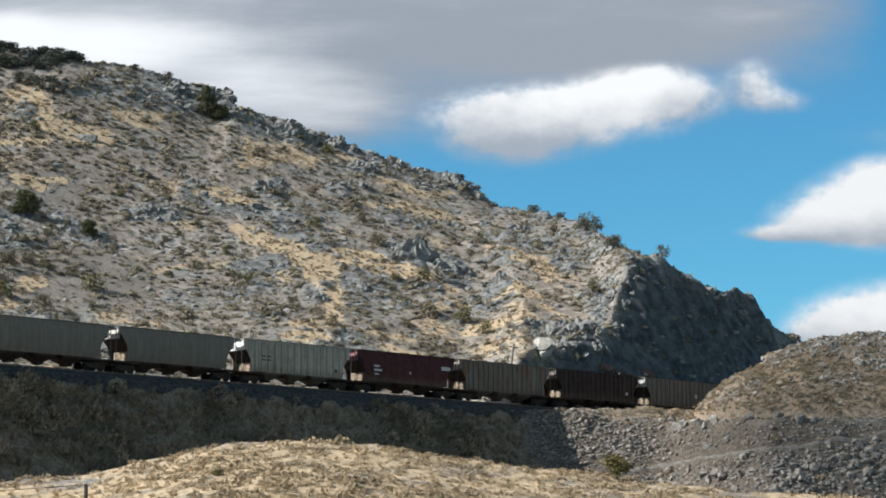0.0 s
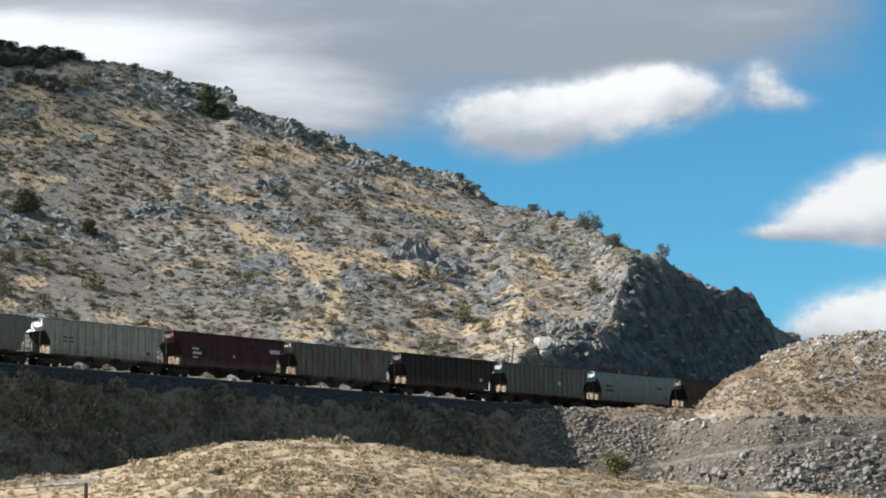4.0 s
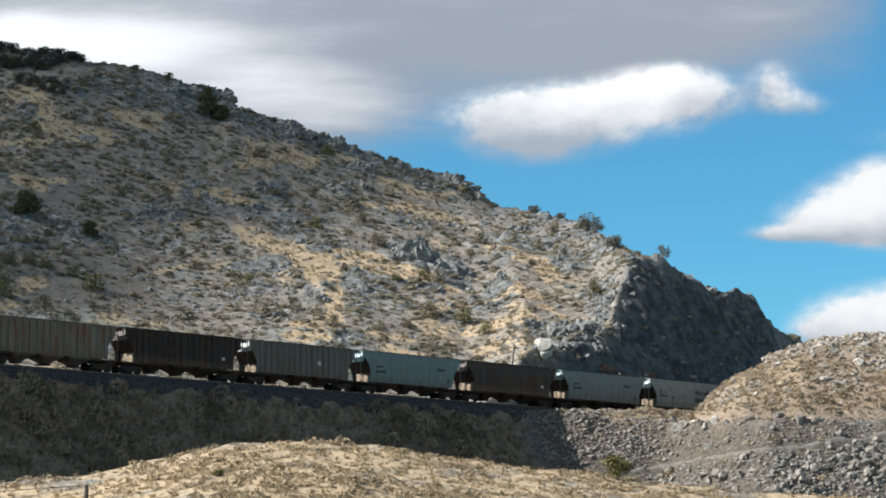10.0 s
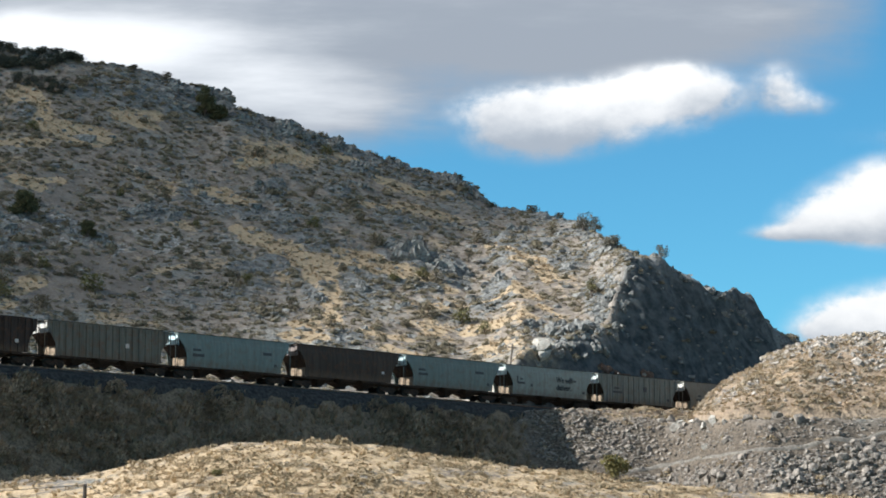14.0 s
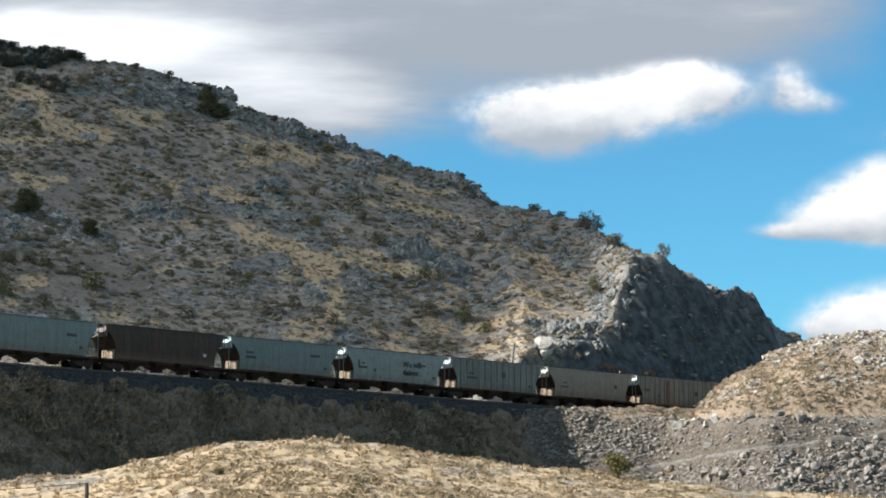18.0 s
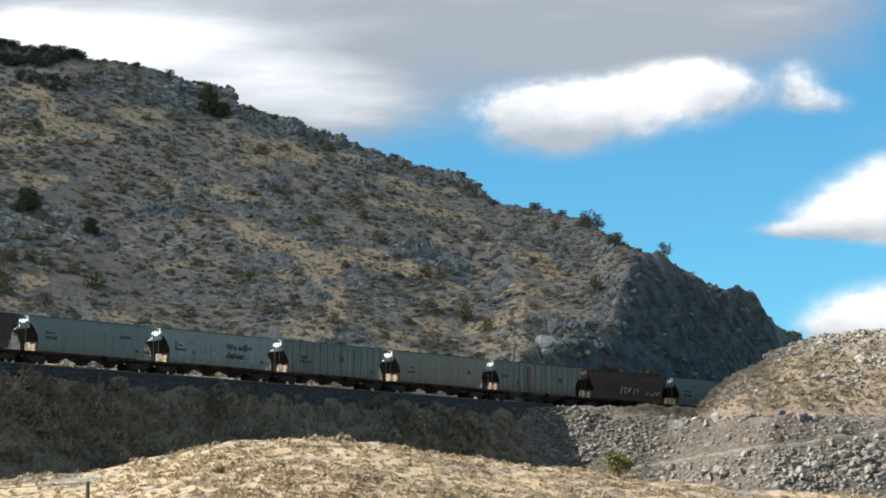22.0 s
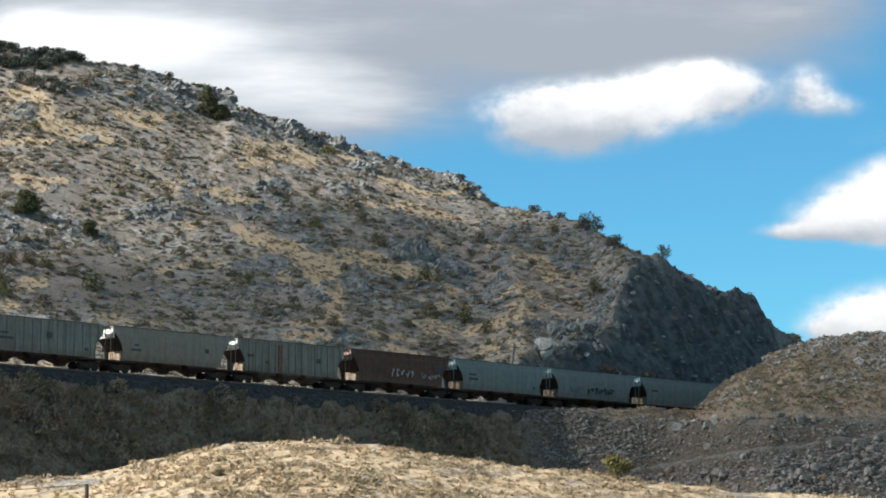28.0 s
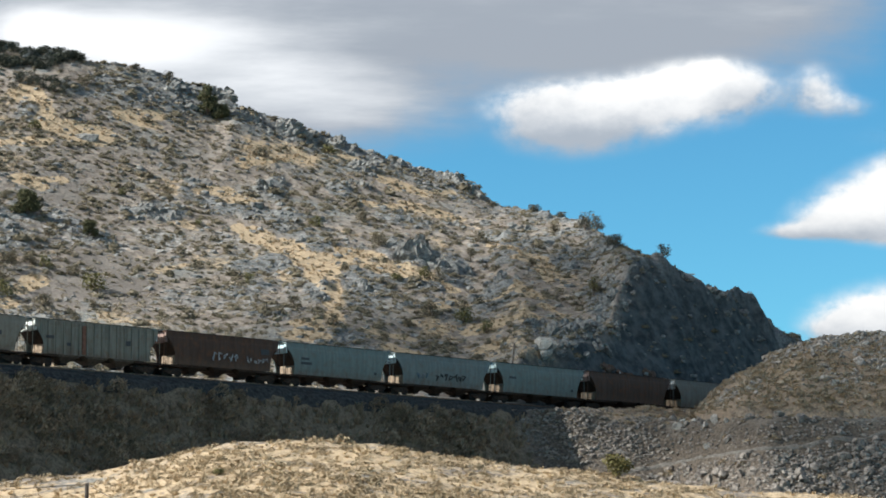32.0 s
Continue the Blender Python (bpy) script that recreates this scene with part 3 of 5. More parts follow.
def bushes():
    shapes = [blob_leaves(100, 0.12, k, True) for k in range(5)]
    small = [blob_leaves(38, 0.19, 60 + k) for k in range(4)]
    r = np.random.RandomState(5)
    clump = lambda x, y: smooth(-0.35, 0.35, fbm(x, y, 7, 3, 71))
    open_soil = lambda x, y: (1 - 0.85 * strip_mask(x, y)) * (1 - 0.6 * patches(x, y, BARE, 145)) * (1 - 0.6 * patches(x, y, THICK, 147)) * (1 - 0.85 * cliffs(x, y))
    spots = sow(26000, -78, 58, 225, 445, lambda x, y: slope_side(x, y) * (0.15 + 0.5 * clump(x, y)) * (1 + 0.9 * smooth(-40, -55, x) * smooth(368, 385, y)) * open_soil(x, y), 1)
    size = np.exp(r.normal(-0.55, 0.36, len(spots)))
    ob = strew("sagebrush_scrub", shapes, spots, size, size * 0.85, SAGE, 2)
    tagged(ob, "grey-green sagebrush scattered over the stony hillside", "scrub", kind="stuff")
    spots = sow(38000, -78, 58, 225, 445, lambda x, y: slope_side(x, y) * (0.5 + 0.3 * clump(x, y)) * open_soil(x, y), 4)
    size = np.exp(r.normal(-1.0, 0.35, len(spots)))
    tagged(strew("dry_scrub", small, spots, size, size * 0.8, GREYSAGE, 8), "dry brown scrub scattered over the hillside", "scrub", kind="stuff")
    round_shapes = [blob_leaves(78, 0.15, 30 + k) for k in range(5)]
    spots = sow(30000, -52, 60, 168, 330, lambda x, y: (across(x, y) < -4.5) * (1 - bank_mask(x, y)) * ((y < 236) | (y > 262)) * (np.abs(x) < 0.19 * y + 2) * (0.18 + 0.8 * clump(x, y)) * (1 - 0.5 * smooth(-14, -30, x + 0.3 * (y - 200))) * (1 - 0.8 * road_mask(x, y))
                * (1 - 0.9 * spoil_mask(x, y)), 3)
    heap_spots = sow(1000, 31, 56, 290, 325, lambda x, y: 0.6 * smooth(0.05, 0.2, mound_shape(x, y)) * clump(x, y), 9)
    size = np.exp(r.normal(-0.75, 0.35, len(heap_spots)))
    tagged(strew("heap_scrub", shapes, heap_spots, size, size * 0.75, GREYSAGE, 10), "brown scrub on the spoil heap", "scrub", kind="stuff")
    heap_spots = sow(1100, 31, 56, 290, 325, lambda x, y: 0.75 * smooth(0.03, 0.15, mound_shape(x, y)), 15)
    size = np.exp(r.normal(-0.95, 0.35, len(heap_spots)))
    tagged(strew("heap_brush", small, heap_spots, size, size * 0.8, GREYSAGE, 16), "dry grey brush on the spoil heap", "scrub", kind="stuff")
    berm = sow(1600, 8, 36, 296, 330, lambda x, y: smooth(-4.4, -5.5, across(x, y)) * smooth(-12, -10, across(x, y)) * smooth(9, 13, x) * 0.7, 17)
    size = np.exp(r.normal(-0.95, 0.35, len(berm)))
    tagged(strew("bench_brush", small, berm, size, size * 0.8, GREYSAGE, 18), "dry tan brush along the bench beside the track", "scrub", kind="stuff")
    size = np.exp(r.normal(-0.85, 0.35, len(spots)))
    ob = strew("sagebrush_knoll", round_shapes, spots, size, size * 0.8, KNOLLSAGE, 4)
    tagged(ob, "low sagebrush on the sunny knoll and bank", "scrub", kind="stuff")


def bank_brush():
    shapes = [blob_leaves(270, 0.085, 20 + k) for k in range(6)]
    r = np.random.RandomState(6)
    rows = lambda x, y: smooth(-0.12, 0.4, fbm(x, y, 5, 3, 73))
    spots = sow(9000, -62, 16, 238, 312, lambda x, y: bank_mask(x, y) * (np.abs(x) < 0.19 * y + 2) * (0.05 + 0.8 * rows(x, y)) * smooth(-26, -6, across(x, y)) * smooth(-2.9, -3.7, across(x, y)), 5)
    size = np.exp(r.normal(0.3, 0.32, len(spots)))
    ob = strew("bank_brush", shapes, spots, size * 0.85, size * 1.15, BANKSAGE, 6, lean=0.25)
    tagged(ob, "tall grey-brown brush on the shaded railway bank", "scrub", kind="stuff")
    blades = [tuft_blades(22, 90 + k) for k in range(4)]
    spots = sow(26000, -62, 16, 238, 312, lambda x, y: bank_mask(x, y) * (np.abs(x) < 0.19 * y + 2) * 0.6 * smooth(-3.2, -4.5, across(x, y)), 7)
    size = r.uniform(0.4, 1.0, len(spots))
    tagged(strew("bank_grass", blades, spots, size * 0.6, size, BANKGRASS, 8, lean=0.2), "dull dry grass on the shaded railway bank", "grass", kind="stuff")


def straw_tufts():
    shapes = [tuft_blades(16, k) for k in range(4)]
    r = np.random.RandomState(7)
    spots = sow(26000, -78, 58, 225, 425, lambda x, y: slope_side(x, y) * smooth(0.3, 0.9, grass_mask(x, y)), 11)
    size = r.uniform(0.25, 0.6, len(spots))
    tagged(strew("straw_grass", shapes, spots, size, size * 0.8, STRAW, 12), "dry straw-coloured bunch grass on the hill", "grass", kind="stuff")
    spots = sow(16000, -75, 62, 168, 330, lambda x, y: (across(x, y) < -4) * (1 - bank_mask(x, y)) * smooth(0.3, 0.9, grass_mask(x, y)), 13)
    size = r.uniform(0.2, 0.5, len(spots))
    tagged(strew("straw_grass_valley", shapes, spots, size, size * 0.8, KNOLLSTRAW, 14), "dry straw-coloured grass on the knoll and bank", "grass", kind="stuff")


def stones():
    shapes = [stone_shape(k) for k in range(6)]
    r = np.random.RandomState(9)
    spots = sow(34000, -78, 58, 225, 447, lambda x, y: slope_side(x, y) * (0.10 + 0.8 * rock_mask(x, y)) * (1 - 0.85 * cliffs(x, y)), 21)
    size = np.exp(r.normal(-1.2, 0.55, len(spots)))
    tagged(strew("hill_stones", shapes, spots, size, size * 0.8, ROCK, 22, 0.25), "loose grey stones and scree on the hill", "stones", kind="stuff")
    cut = lambda x, y: smooth(11, 15, x) * smooth(244, 256, y) * smooth(-3.4, -6, across(x, y)) * (1 - 0.85 * road_mask(x, y))
    spots = sow(34000, 9, 56, 276, 325, lambda x, y: (1 - 0.9 * smooth(0.85, 0.45, np.abs(y - path_line(x)))) * np.maximum(spoil_mask(x, y) * (0.95 - 0.5 * smooth(22, 27, x) * (y > path_line(x))), 0.10 * cut(x, y) * (mound_shape(x, y) < 0.05)), 23)
    size = np.exp(r.normal(-1.6, 0.45, len(spots)))
    tagged(strew("spoil_stones", shapes, spots, size, size * 0.9, SPOIL, 24, 0.1), "broken grey quarry stones on the spoil slope", "stones", kind="stuff")


def slabs():
    """Jutting broken rock all over the slope."""
    shapes = [stone_shape(40 + k, 2) for k in range(6)]
    r = np.random.RandomState(19)
    spots = sow(9000, -78, 58, 225, 447, lambda x, y: slope_side(x, y) * (0.12 + 0.6 * rock_mask(x, y)) * (1 - 0.85 * cliffs(x, y)), 41)
    size = np.exp(r.normal(-0.55, 0.35, len(spots)))
    tagged(strew("rock_slabs", shapes, spots, size, size * 0.8, ROCK, 42, 0.35), "jutting grey rock slabs on the hill", "rocks", kind="stuff")
    chips = [stone_shape(60 + k) for k in range(6)]
    side = lambda x, y: patches(x, y, [(34.2, 300.5, 1.8, 3.5), (36.5, 299.5, 1.4, 2.2), (50.5, 300, 2.2, 2.5), (46.5, 296.5, 2, 1.6)], 151)
    spots = sow(6500, 31, 56, 290, 325, lambda x, y: np.maximum(0.85 * smooth(0.66, 0.9, mound_shape(x, y)), 0.7 * side(x, y)) + 0.08 * smooth(0.1, 0.3, mound_shape(x, y)), 43)
    size = np.exp(r.normal(-1.5, 0.5, len(spots)))
    tagged(strew("heap_stones", chips, spots, size, size * 0.85, HEAPROCK, 44, 0.15), "broken stones on top of the spoil heap", "stones", kind="stuff")
    spots = sow(2600, 30, 56, 289, 318, lambda x, y: 0.8 * smooth(0.04, 0.15, mound_shape(x, y)) * smooth(0.9, 0.7, mound_shape(x, y)), 45)
    size = r.uniform(0.2, 0.5, len(spots))
    tagged(strew("heap_grass", [tuft_blades(14, 70 + k) for k in range(4)], spots, size, size * 0.8, STRAW, 46), "dry straw tufts on the spoil heap", "grass", kind="stuff")


bushes()
slabs()
bank_brush()
straw_tufts()
stones()


# ---- parts ----
def part(name, bm, mat, parent, label=""):
    """Link a bmesh as one mesh object under a thing or under a part."""
    me = bpy.data.meshes.new(name)
    bm.to_mesh(me)
    bm.free()
    me.materials.append(mat)
    return hang(name, me, parent, label)


def hang(name, me, parent, label="", at=None):
    ob = new(name, me)
    ob.parent = parent
    if at is not None:
        ob.matrix_basis = at
    return tagged(ob, label)


def block(bm, x0, x1, y0, y1, z0, z1):
    v = [bm.verts.new((x, y, z)) for z in (z0, z1) for x, y in ((x0, y0), (x1, y0), (x1, y1), (x0, y1))]
    for f in ((3, 2, 1, 0), (4, 5, 6, 7), (0, 1, 5, 4), (1, 2, 6, 5), (2, 3, 7, 6), (3, 0, 4, 7)):
        bm.faces.new([v[i] for i in f])
    return bm


def prism(bm, outline, y0, y1):
    """Push an outline in x, z from y0 to y1."""
    a = [bm.verts.new((x, y0, z)) for x, z in outline]
    b = [bm.verts.new((x, y1, z)) for x, z in outline]
    bm.faces.new(a)
    bm.faces.new(b[::-1])
    for i in range(len(a)):
        j = (i + 1) % len(a)
        bm.faces.new((a[j], a[i], b[i], b[j]))
    bmesh.ops.recalc_face_normals(bm, faces=bm.faces)
    return bm


def rod(bm, p, q, r, sides=6):
    p, q = Vector(p), Vector(q)
    m = Matrix.Translation((p + q) / 2) @ (q - p).to_track_quat("Z", "Y").to_matrix().to_4x4()
    bmesh.ops.create_cone(bm, cap_ends=True, segments=sides, radius1=r, radius2=r, depth=(q - p).length, matrix=m)
    return bm


def loft(bm, rings, closed=True):
    """Skin between rings of points; closes both ends."""
    rows = [[bm.verts.new(p) for p in ring] for ring in rings]
    n = len(rows[0])
    for a, b in zip(rows, rows[1:]):
        for i in range(n if closed else n - 1):
            j = (i + 1) % n
            bm.faces.new((a[i], a[j], b[j], b[i]))
    if closed:
        bm.faces.new(rows[0][::-1])
        bm.faces.new(rows[-1])
    bmesh.ops.recalc_face_normals(bm, faces=bm.faces)
    return bm


# ---- the railway ----
def on_track(s, q=0.0, z=0.0, turn=0.0):
    x = TRACK[0] * s - TRACK[1] * q
    y = MIDDLE + TRACK[1] * s + TRACK[0] * q
    return pose(x, y, z, 0, 0, math.degrees(math.atan2(TRACK[1], TRACK[0])) + turn)


def railway():
    bed = tagged(new("ballast_bed"), "stone ballast of the railway line, its shade put into the dark colour", "ballast", kind="structure")
    bed.matrix_basis = on_track(30)
    r = random.Random(3)
    rings = []
    for k in range(201):
        x = -170 + 1.9 * k
        j = [r.uniform(-0.08, 0.08) for _ in range(4)]
        rings.append([(x, -3.9 + 3 * j[0], BED - 1.75), (x, -3.2 + 2 * j[3], BED - 0.5 + j[2]), (x, -2.6 + j[0], BED + 0.1 + j[3]), (x, -1.75 + j[1], RAIL_TOP - 0.27), (x, 1.75 + j[2], RAIL_TOP - 0.27), (x, 3.5 + j[3], BED - 0.9)])
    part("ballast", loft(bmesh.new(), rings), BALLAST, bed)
    for side in (-0.75, 0.75):
        profile = [(-0.07, -0.17), (0.07, -0.17), (0.07, -0.14), (0.012, -0.12), (0.012, -0.04), (0.036, -0.03), (0.036, 0),
                   (-0.036, 0), (-0.036, -0.03), (-0.012, -0.04), (-0.012, -0.12), (-0.07, -0.14)]
        part("rail", loft(bmesh.new(), [[(x, side + a, RAIL_TOP + b) for a, b in profile] for x in (-170, 210)]), RAIL, bed)
    tie = bpy.data.meshes.new("tie")
    bm = block(bmesh.new(), -0.11, 0.11, -1.3, 1.3, -0.2, 0)
    bm.to_mesh(tie)
    bm.free()
    tie.materials.append(TIE)
    for k in range(240):
        hang("tie", tie, bed, at=pose(-82 + 0.55 * k, r.uniform(-0.04, 0.04), RAIL_TOP - 0.172, 0, 0, r.uniform(-1, 1)))


railway()


# ---- wagons ----
def truck_meshes():
    frame_bm = prism(bmesh.new(), [(-1.25, 0.42), (-1.25, 0.62), (-0.5, 0.78), (0.5, 0.78), (1.25, 0.62), (1.25, 0.42), (0.9, 0.36),
                                   (0.55, 0.22), (-0.55, 0.22), (-0.9, 0.36)], -0.06, 0.06)
    side_frame = bpy.data.meshes.new("side_frame")
    frame_bm.to_mesh(side_frame)
    frame_bm.free()
    side_frame.materials.append(GREASE)
    bm = bmesh.new()
    rod(bm, (0, -0.92, 0), (0, 0.92, 0), 0.08, 8)
    for y in (-0.75, 0.75):
        rod(bm, (0, y - 0.065, 0), (0, y + 0.065, 0), 0.46, 20)
        rod(bm, (0, y - 0.09 * (1 if y > 0 else -1), 0), (0, y - 0.06 * (1 if y > 0 else -1), 0), 0.5, 20)
    wheelset = bpy.data.meshes.new("wheelset")
    bm.to_mesh(wheelset)
    bm.free()
    wheelset.materials.append(IRON)
    bm = block(bmesh.new(), -0.2, 0.2, -1.1, 1.1, 0.5, 0.85)
    rod(bm, (0, 0, 0.8), (0, 0, 1.0), 0.25, 10)
    bolster = bpy.data.meshes.new("bolster")
    bm.to_mesh(bolster)
    bm.free()
    bolster.materials.append(GREASE)
    return side_frame, wheelset, bolster


SIDE_FRAME, WHEELSET, BOLSTER = truck_meshes()
WHEELSETS = []


def end_x(z, half, curved=False):
    """How far the side sheet reaches towards the wagon's end at height z."""
    if curved:
        return half - 0.62 - 1.2 * math.cos(math.pi / 2 * min(1, max(0, (z - 1.9) / 2.1))) ** 0.75
    return half - 0.62 - float(np.interp(z, [2.45, 3.95], [1.05, 0.0]))


def hopper_wagon(label, rgb, ribs=0, height=4.8, rust=0.25, grime=0.5, bays=3, half=8.52, bulge=0.0, foot=None):
    """A covered hopper wagon; the rail's top is z = 0, the leading end is at -x."""
    wagon = tagged(new("hopper_wagon"), label, "rail wagon", "wagons of the train")
    # One paint twice: body darkened for shade, end sheets brightened for sunlight.
    paint = paint_material("wagon_paint", (0.70 * rgb[0], 0.69 * rgb[1], 0.63 * rgb[2]), rust, grime, 0.74 if ribs else 0.93)
    sunlit_paint = paint_material("sunlit_end_paint", tuple(min(0.8, 2.3 * v + 0.07) for v in rgb), rust * 0.5, 0.0, 0.85)
    top = height - 0.2
    wide = 1.5
    # side sheets, one for each side, with the cut-away lower corners
    for sign, name in ((-1, "side_sheet"), (1, "side_sheet")):
        zs = [1.25, 1.55, 1.9, 2.2, 2.55, 2.9, 3.2, 3.5, 3.75, 3.95, 4.15, top]
        rings = []
        for z in zs:
            out = wide + bulge * math.sin(math.pi * min(1, max(0, (z - 1.5) / (top - 1.4)))) * 0.16
            if z > 4.0:
                out -= 0.03
            e = end_x(z, half, bulge > 0)
            xs = [-e + 2 * e * k / 12 for k in range(13)]
            rings.append([(x, sign * out, z) for x in xs] + [(x, sign * (out - 0.07), z) for x in xs[::-1]])
        part(name, loft(bmesh.new(), rings), paint, wagon)
    # roof: a low arch with overhanging end
    e = half - 0.62
    arch = [(-wide - 0.03, top - 0.06), (-wide - 0.03, top + 0.06), (-1.15, top + 0.09), (-0.5, top + 0.13), (0.5, top + 0.13), (1.15, top + 0.09), (wide + 0.03, top + 0.06),
            (wide + 0.03, top - 0.06)]
    part("roof", loft(bmesh.new(), [[(x, y, z) for y, z in arch] for x in (-e - 0.05, -e / 2, 0, e / 2, e + 0.05)]), paint, wagon)
    board = bmesh.new()
    for y in (-0.62, 0.62):
        block(board, -half + 0.15, half - 0.15, y - 0.13, y + 0.13, height - 0.02, height + 0.03)
    part("running_board", board, IRON, wagon, "dark steel grating along the roof")
    for k in range(5):
        x = (k - 2) * 2.6
        part("hatch", block(bmesh.new(), x - 1.1, x + 1.1, -0.42, 0.42, height - 0.12, height + 0.04), paint, wagon)
    # ribs
    for k in range(ribs):
        x = -7.3 + 14.6 * k / (ribs - 1)
        low = 1.3 if abs(x) < end_x(2.0, half) else 2.45 + (abs(x) - end_x(2.45, half)) / 1.05 * 1.5
        for sign in (-1, 1):
            y0, y1 = sorted((sign * (wide - 0.01), sign * (wide + 0.09)))
            part("rib", block(bmesh.new(), x - 0.05, x + 0.05, y0, y1, low, top - 0.07), paint, wagon)
    # end slope sheets, end sheets, platforms, corner posts, ladders
    for sign in (-1, 1):
        a, b = sorted((sign * (half - 0.76), sign * (half - 0.66)))
        part("end_sheet", block(bmesh.new(), a, b, -wide + 0.06, wide - 0.06, 3.45, top - 0.05), sunlit_paint, wagon, "end sheet, its sunlight put into a lighter paint")
        # Rusty iron in place of body paint darkens the overhang for its shade.
        outline = [(sign * (half - 0.74), 3.55), (sign * (half - 0.84), 3.55), (sign * 5.3, 1.55), (sign * 5.38, 1.45)]
        part("slope_sheet", prism(bmesh.new(), outline, -wide + 0.06, wide - 0.06), GREASE, wagon, "dirty slope sheet under the wagon's end, its shade put into the colour")
        # Added plates fill the open triangle with the dark of its shade.
        for y in (-1.34, 1.34):
            gusset = [(sign * 5.0, 1.15), (sign * (half - 2.5), 1.15), (sign * (half - 2.3), 2.3), (sign * (half - 1.2), 3.2), (sign * (half - 0.8), 3.9), (sign * (half - 1.3), 3.9), (sign * (half - 2.6), 2.5)]
            part("shear_plate", prism(bmesh.new(), gusset, y - 0.02, y + 0.02), GREASE, wagon, "dark shear plate added to fill the shaded triangle beside the slope sheet")
        # Added plate: its tan colour paints in the bright patch low in each gap.
        a, b = sorted((sign * (half - 2.3), sign * (half - 2.22)))
        part("gap_plate", block(bmesh.new(), a, b, -1.3, 1.3, 1.2, 2.35), TAN_SHEET, wagon, "added tan plate that brightens the gap under the slope sheet")
        a, b = sorted((sign * (half - 0.7), sign * (half - 0.25)))
        part("end_walkway", block(bmesh.new(), a, b, -0.8, 0.8, height - 0.06, height - 0.01), STEEL, wagon, "pale steel end walkway")
        a, b = sorted((sign * 4.9, sign * (half - 0.25)))
        part("platform", block(bmesh.new(), a, b, -1.45, 1.45, 1.02, 1.2), GREASE, wagon)
        for y in (-1.42, 1.42):
            post = rod(bmesh.new(), (sign * (half - 0.34), y, 1.1), (sign * (half - 0.34), y, top), 0.04)
            part("corner_post", post, paint, wagon)
            ladder = bmesh.new()
            rod(ladder, (sign * (half - 0.62), y, 1.1), (sign * (half - 0.62), y, top - 0.1), 0.03)
            for r in range(8):
                z = 1.3 + 0.36 * r
                rod(ladder, (sign * (half - 0.62), y, z), (sign * (half - 0.34), y, z), 0.018, 4)
            part("ladder", ladder, IRON, wagon)
        coupler = block(bmesh.new(), *sorted((sign * (half - 0.8), sign * (half + 0.03))), -0.14, 0.14, 0.72, 1.0)
        part("coupler", coupler, GREASE, wagon)
    wheel = rod(bmesh.new(), (half - 0.32, 0.5, 2.6), (half - 0.25, 0.5, 2.6), 0.28, 14)
    part("brake_wheel", wheel, IRON, wagon)
    sill = block(bmesh.new(), -half + 0.5, half - 0.5, -0.35, 0.35, 0.85, 1.12)
    part("centre_sill", sill, GREASE, wagon)
    # discharge hoppers
    foot_paint = foot or GREASE
    pitch = 3.55 if bays == 3 else 5.2
    for k in range(bays):
        x = (k - (bays - 1) / 2) * pitch
        w, n = pitch * 0.5, 0.3
        bm = bmesh.new()
        loft(bm, [[(x - w, -1.44, 1.4), (x + w, -1.44, 1.4), (x + w, 1.44, 1.4), (x - w, 1.44, 1.4)],
                  [(x - w * 0.7, -1.36, 1.05), (x + w * 0.7, -1.36, 1.05), (x + w * 0.7, 1.36, 1.05), (x - w * 0.7, 1.36, 1.05)],
                  [(x - n, -0.42, 0.42), (x + n, -0.42, 0.42), (x + n, 0.42, 0.42), (x - n, 0.42, 0.42)]])
        bay = part("discharge_hopper", bm, foot_paint, wagon)
        part("gate", block(bmesh.new(), x - n - 0.1, x + n + 0.1, -0.55, 0.55, 0.28, 0.44), IRON, bay)
    # trucks
    for sign in (-1, 1):
        at = sign * (half - 1.95)
        truck = hang("truck", BOLSTER, wagon, at=pose(at, 0, 0))
        for y in (-1.0, 1.0):
            hang("side_frame", SIDE_FRAME, truck, at=pose(0, y, 0))
        for x in (-0.89, 0.89):
            WHEELSETS.append(hang("wheelset", WHEELSET, truck, at=pose(x, 0, 0.46)))
    return wagon


def marks(wagon, items, rgb):
    """Stencilled blocks on the side that faces the valley: x, z, length, height."""
    mat = plain_material("stencil", tuple(v * 0.8 for v in rgb), rgb, 0.7)
    for x, z, w, h in items:
        part("stencil_mark", block(bmesh.new(), x - w / 2, x + w / 2, -1.53 - MARK_OUT, -1.5 - MARK_OUT, z - h / 2, z + h / 2), mat, wagon)


MARK_OUT = 0.16


def lettering(wagon, lines, x, z, size, mat):
    for k, words in enumerate(lines):
        cu = bpy.data.curves.new("lettering", "FONT")
        cu.body, cu.size, cu.extrude, cu.offset = words, size, 0.01, 0.02
        tmp = bpy.data.objects.new("lettering", cu)
        me = bpy.data.meshes.new_from_object(tmp)
        bpy.data.objects.remove(tmp)
        me.materials.append(mat)
        hang("lettering", me, wagon, "dark painted slogan", pose(x, -1.68, z - k * size * 0.95, 90, 0, 0))


